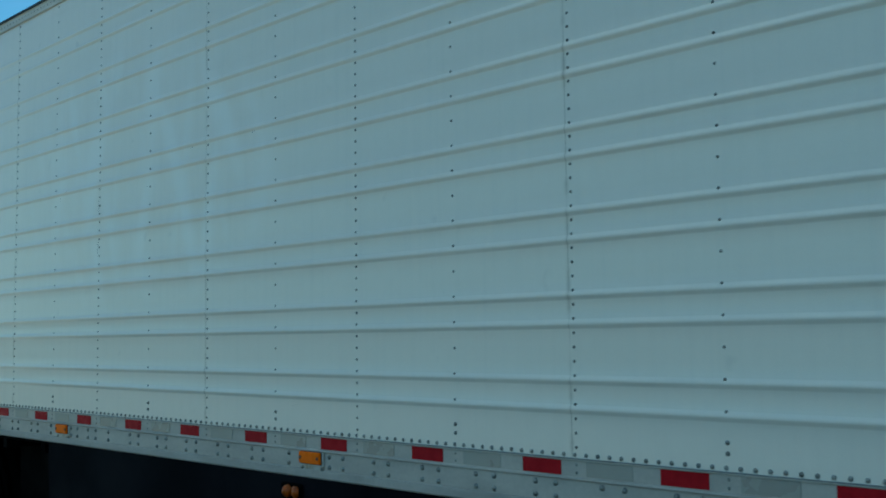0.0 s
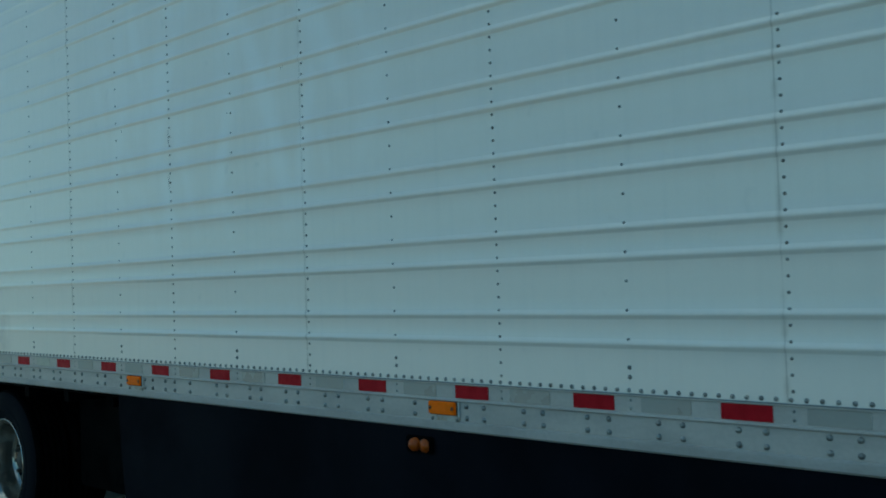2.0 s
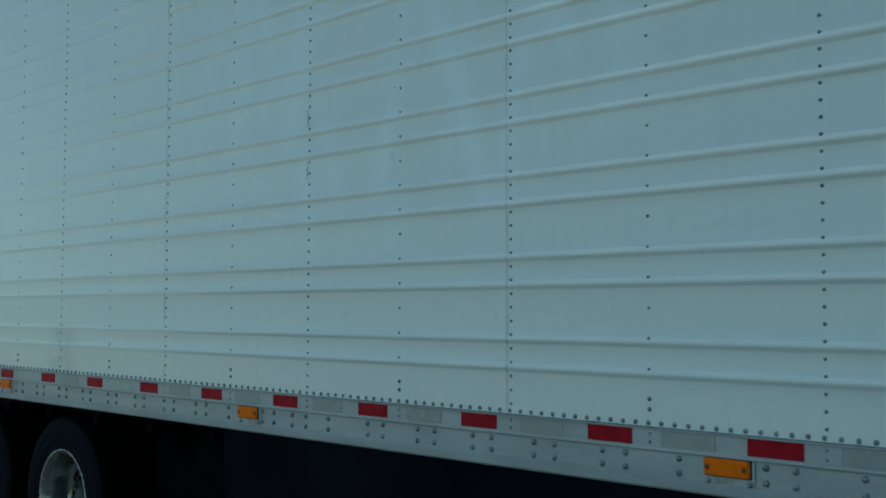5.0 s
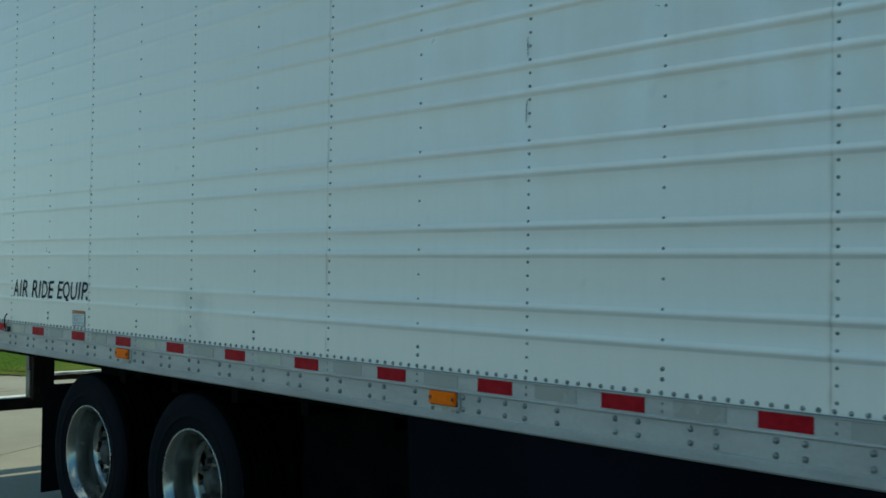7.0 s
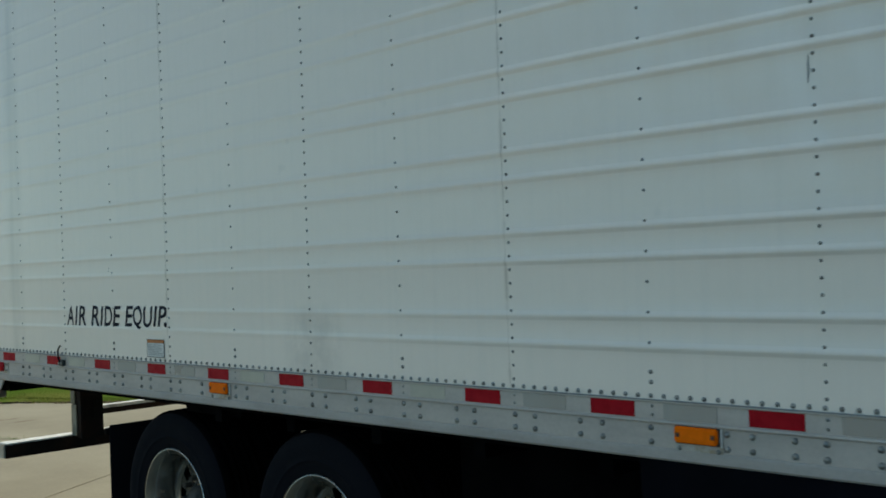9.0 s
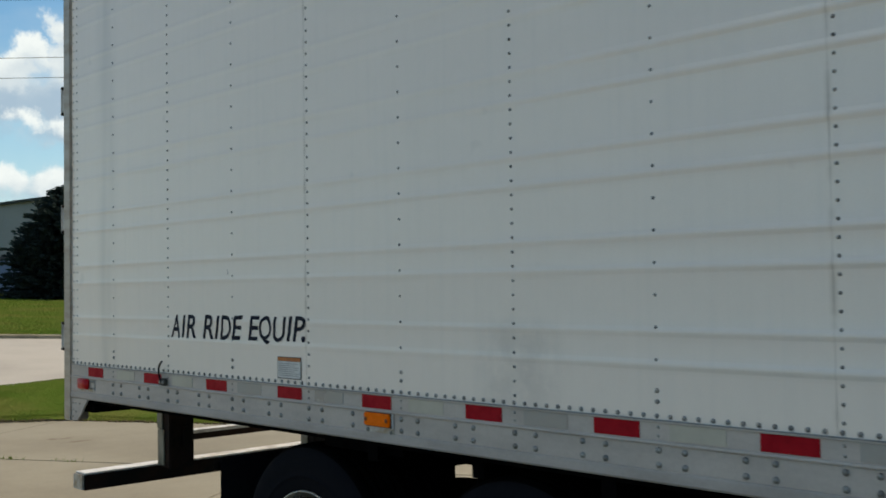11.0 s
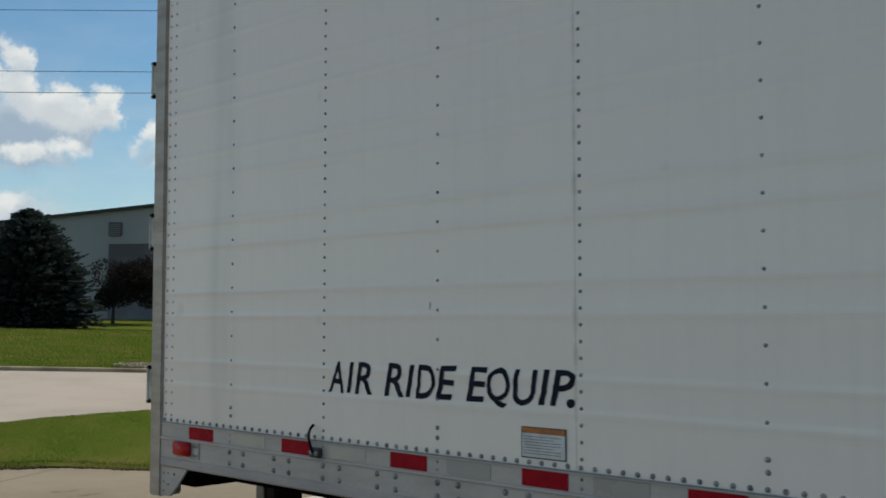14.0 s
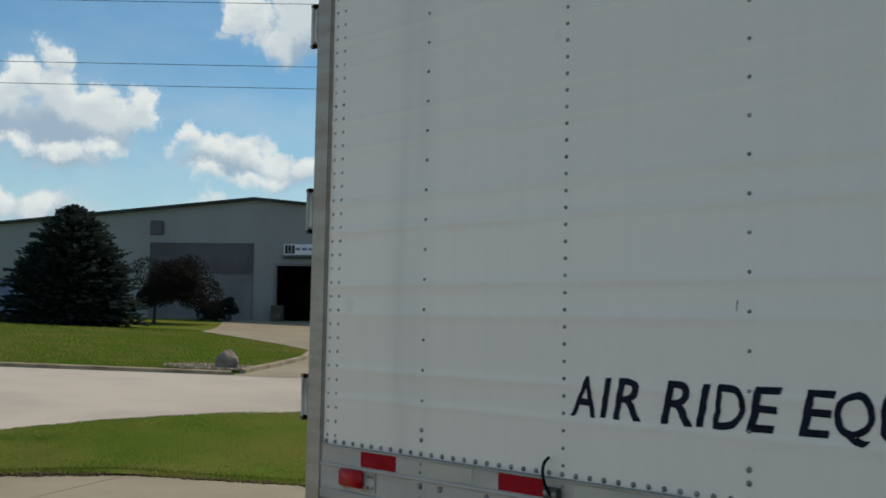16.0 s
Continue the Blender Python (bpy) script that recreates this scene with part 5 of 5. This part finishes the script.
def soil_clods():
    """Crumbs of soil and roots along the ragged edge of the turf."""
    rng = random.Random(17)
    verts, faces = [], []
    for i in range(2600):
        w = rng.uniform(-9, 11)
        heap = 0.5 + 0.5 * noise.noise((w * 2.3, 3.0, 1.0))
        p = street(apron_rim(w) + rng.gauss(-0.01, 0.025 + 0.05 * heap * heap), w, 0.0)
        q = rng.uniform(0.008, 0.030) * (0.6 + heap)
        o = len(verts)
        turn = rng.random() * 6.283
        for r, h in ((1.0, -0.004), (0.72, 0.55 * q)):
            verts += [(p.x + r * q * math.cos(turn + 1.2566 * k) * rng.uniform(0.7, 1.2), p.y + r * q * math.sin(turn + 1.2566 * k) * rng.uniform(0.7, 1.2), p.z + h) for k in range(5)]
        faces += [(o + k, o + (k + 1) % 5, o + 5 + (k + 1) % 5, o + 5 + k) for k in range(5)] + [(o + 5, o + 6, o + 7, o + 8, o + 9)]
    ob = mesh_object("soil_crumbs", verts, faces, SOIL)
    fix_normals(ob.data)
    return tagged(ob, "dark soil crumbs along the turf's edge", "soil", "", "stuff")


soil_clods()


def on_joint(rng):
    f = rng.random() ** 1.4
    p = JOINT * (4.9 + 2.2 * f) + CROSS * -0.45
    return Vector((p.x + rng.normal(0, 0.035), p.y + rng.normal(0, 0.035), 0.0))


def on_cross_joint(rng):
    c = rng.choice((-3.9, -3.6, -3.55, -2.9, -2.75, -1.75)) + rng.normal(0, 0.10)
    p = JOINT * 4.05 + CROSS * c
    return Vector((p.x + rng.normal(0, 0.02), p.y + rng.normal(0, 0.02), 0.0))


grass("joint_weeds", 900, on_joint, 0.07, 0.006, 4, "weeds in a joint of the concrete")
grass("joint_weeds", 90, on_cross_joint, 0.035, 0.005, 6, "small weed tufts in a concrete joint")

# ---------------------------------------------------------------- concrete lot, slab by slab
lot = thing("concrete_lot", "tan concrete slabs with open joints", "pavement", (0, 0, 0), "", "structure")
SLAB = 4.6
TURN = math.degrees(math.atan2(JOINT.y, JOINT.x))
slabs = {}
for i in range(-11, 4):
    for j in range(-11, 8):
        p = JOINT * (4.05 + (i + 0.5) * SLAB) + CROSS * (-0.45 + (j + 0.5) * SLAB)
        d = p - ORIGIN
        if d.dot(AWAY) > 13.4 or d.dot(AWAY) < -40:
            continue
        bounce = p.y < -1.9      # unseen paler slabs, added to bounce light onto the trailer
        if bounce not in slabs:
            o = slabs[bounce] = part("slab", box_bm((-SLAB / 2 + 0.007, -SLAB / 2 + 0.007, -0.16), (SLAB / 2 - 0.007, SLAB / 2 - 0.007, 0.0), 0.006), BOUNCE_CONCRETE if bounce else CONCRETE, lot)
        else:
            o = again(slabs[bounce], Matrix.Identity(4), lot)
        o.matrix_basis = pose(p.x, p.y, -0.0015 * ((i * 7 + j * 3) % 4), 0, 0, TURN)

# unseen dark ground, added so that less light bounces up under the ribs
dark_sheet = box_part("asphalt_lot", (5.8, -60, -0.10), (70, 45, 0.006), DARK_GROUND, None, "", 0.0)
tagged(dark_sheet, "unseen dark ground sheet added to cut bounce light", "pavement", "", "structure")
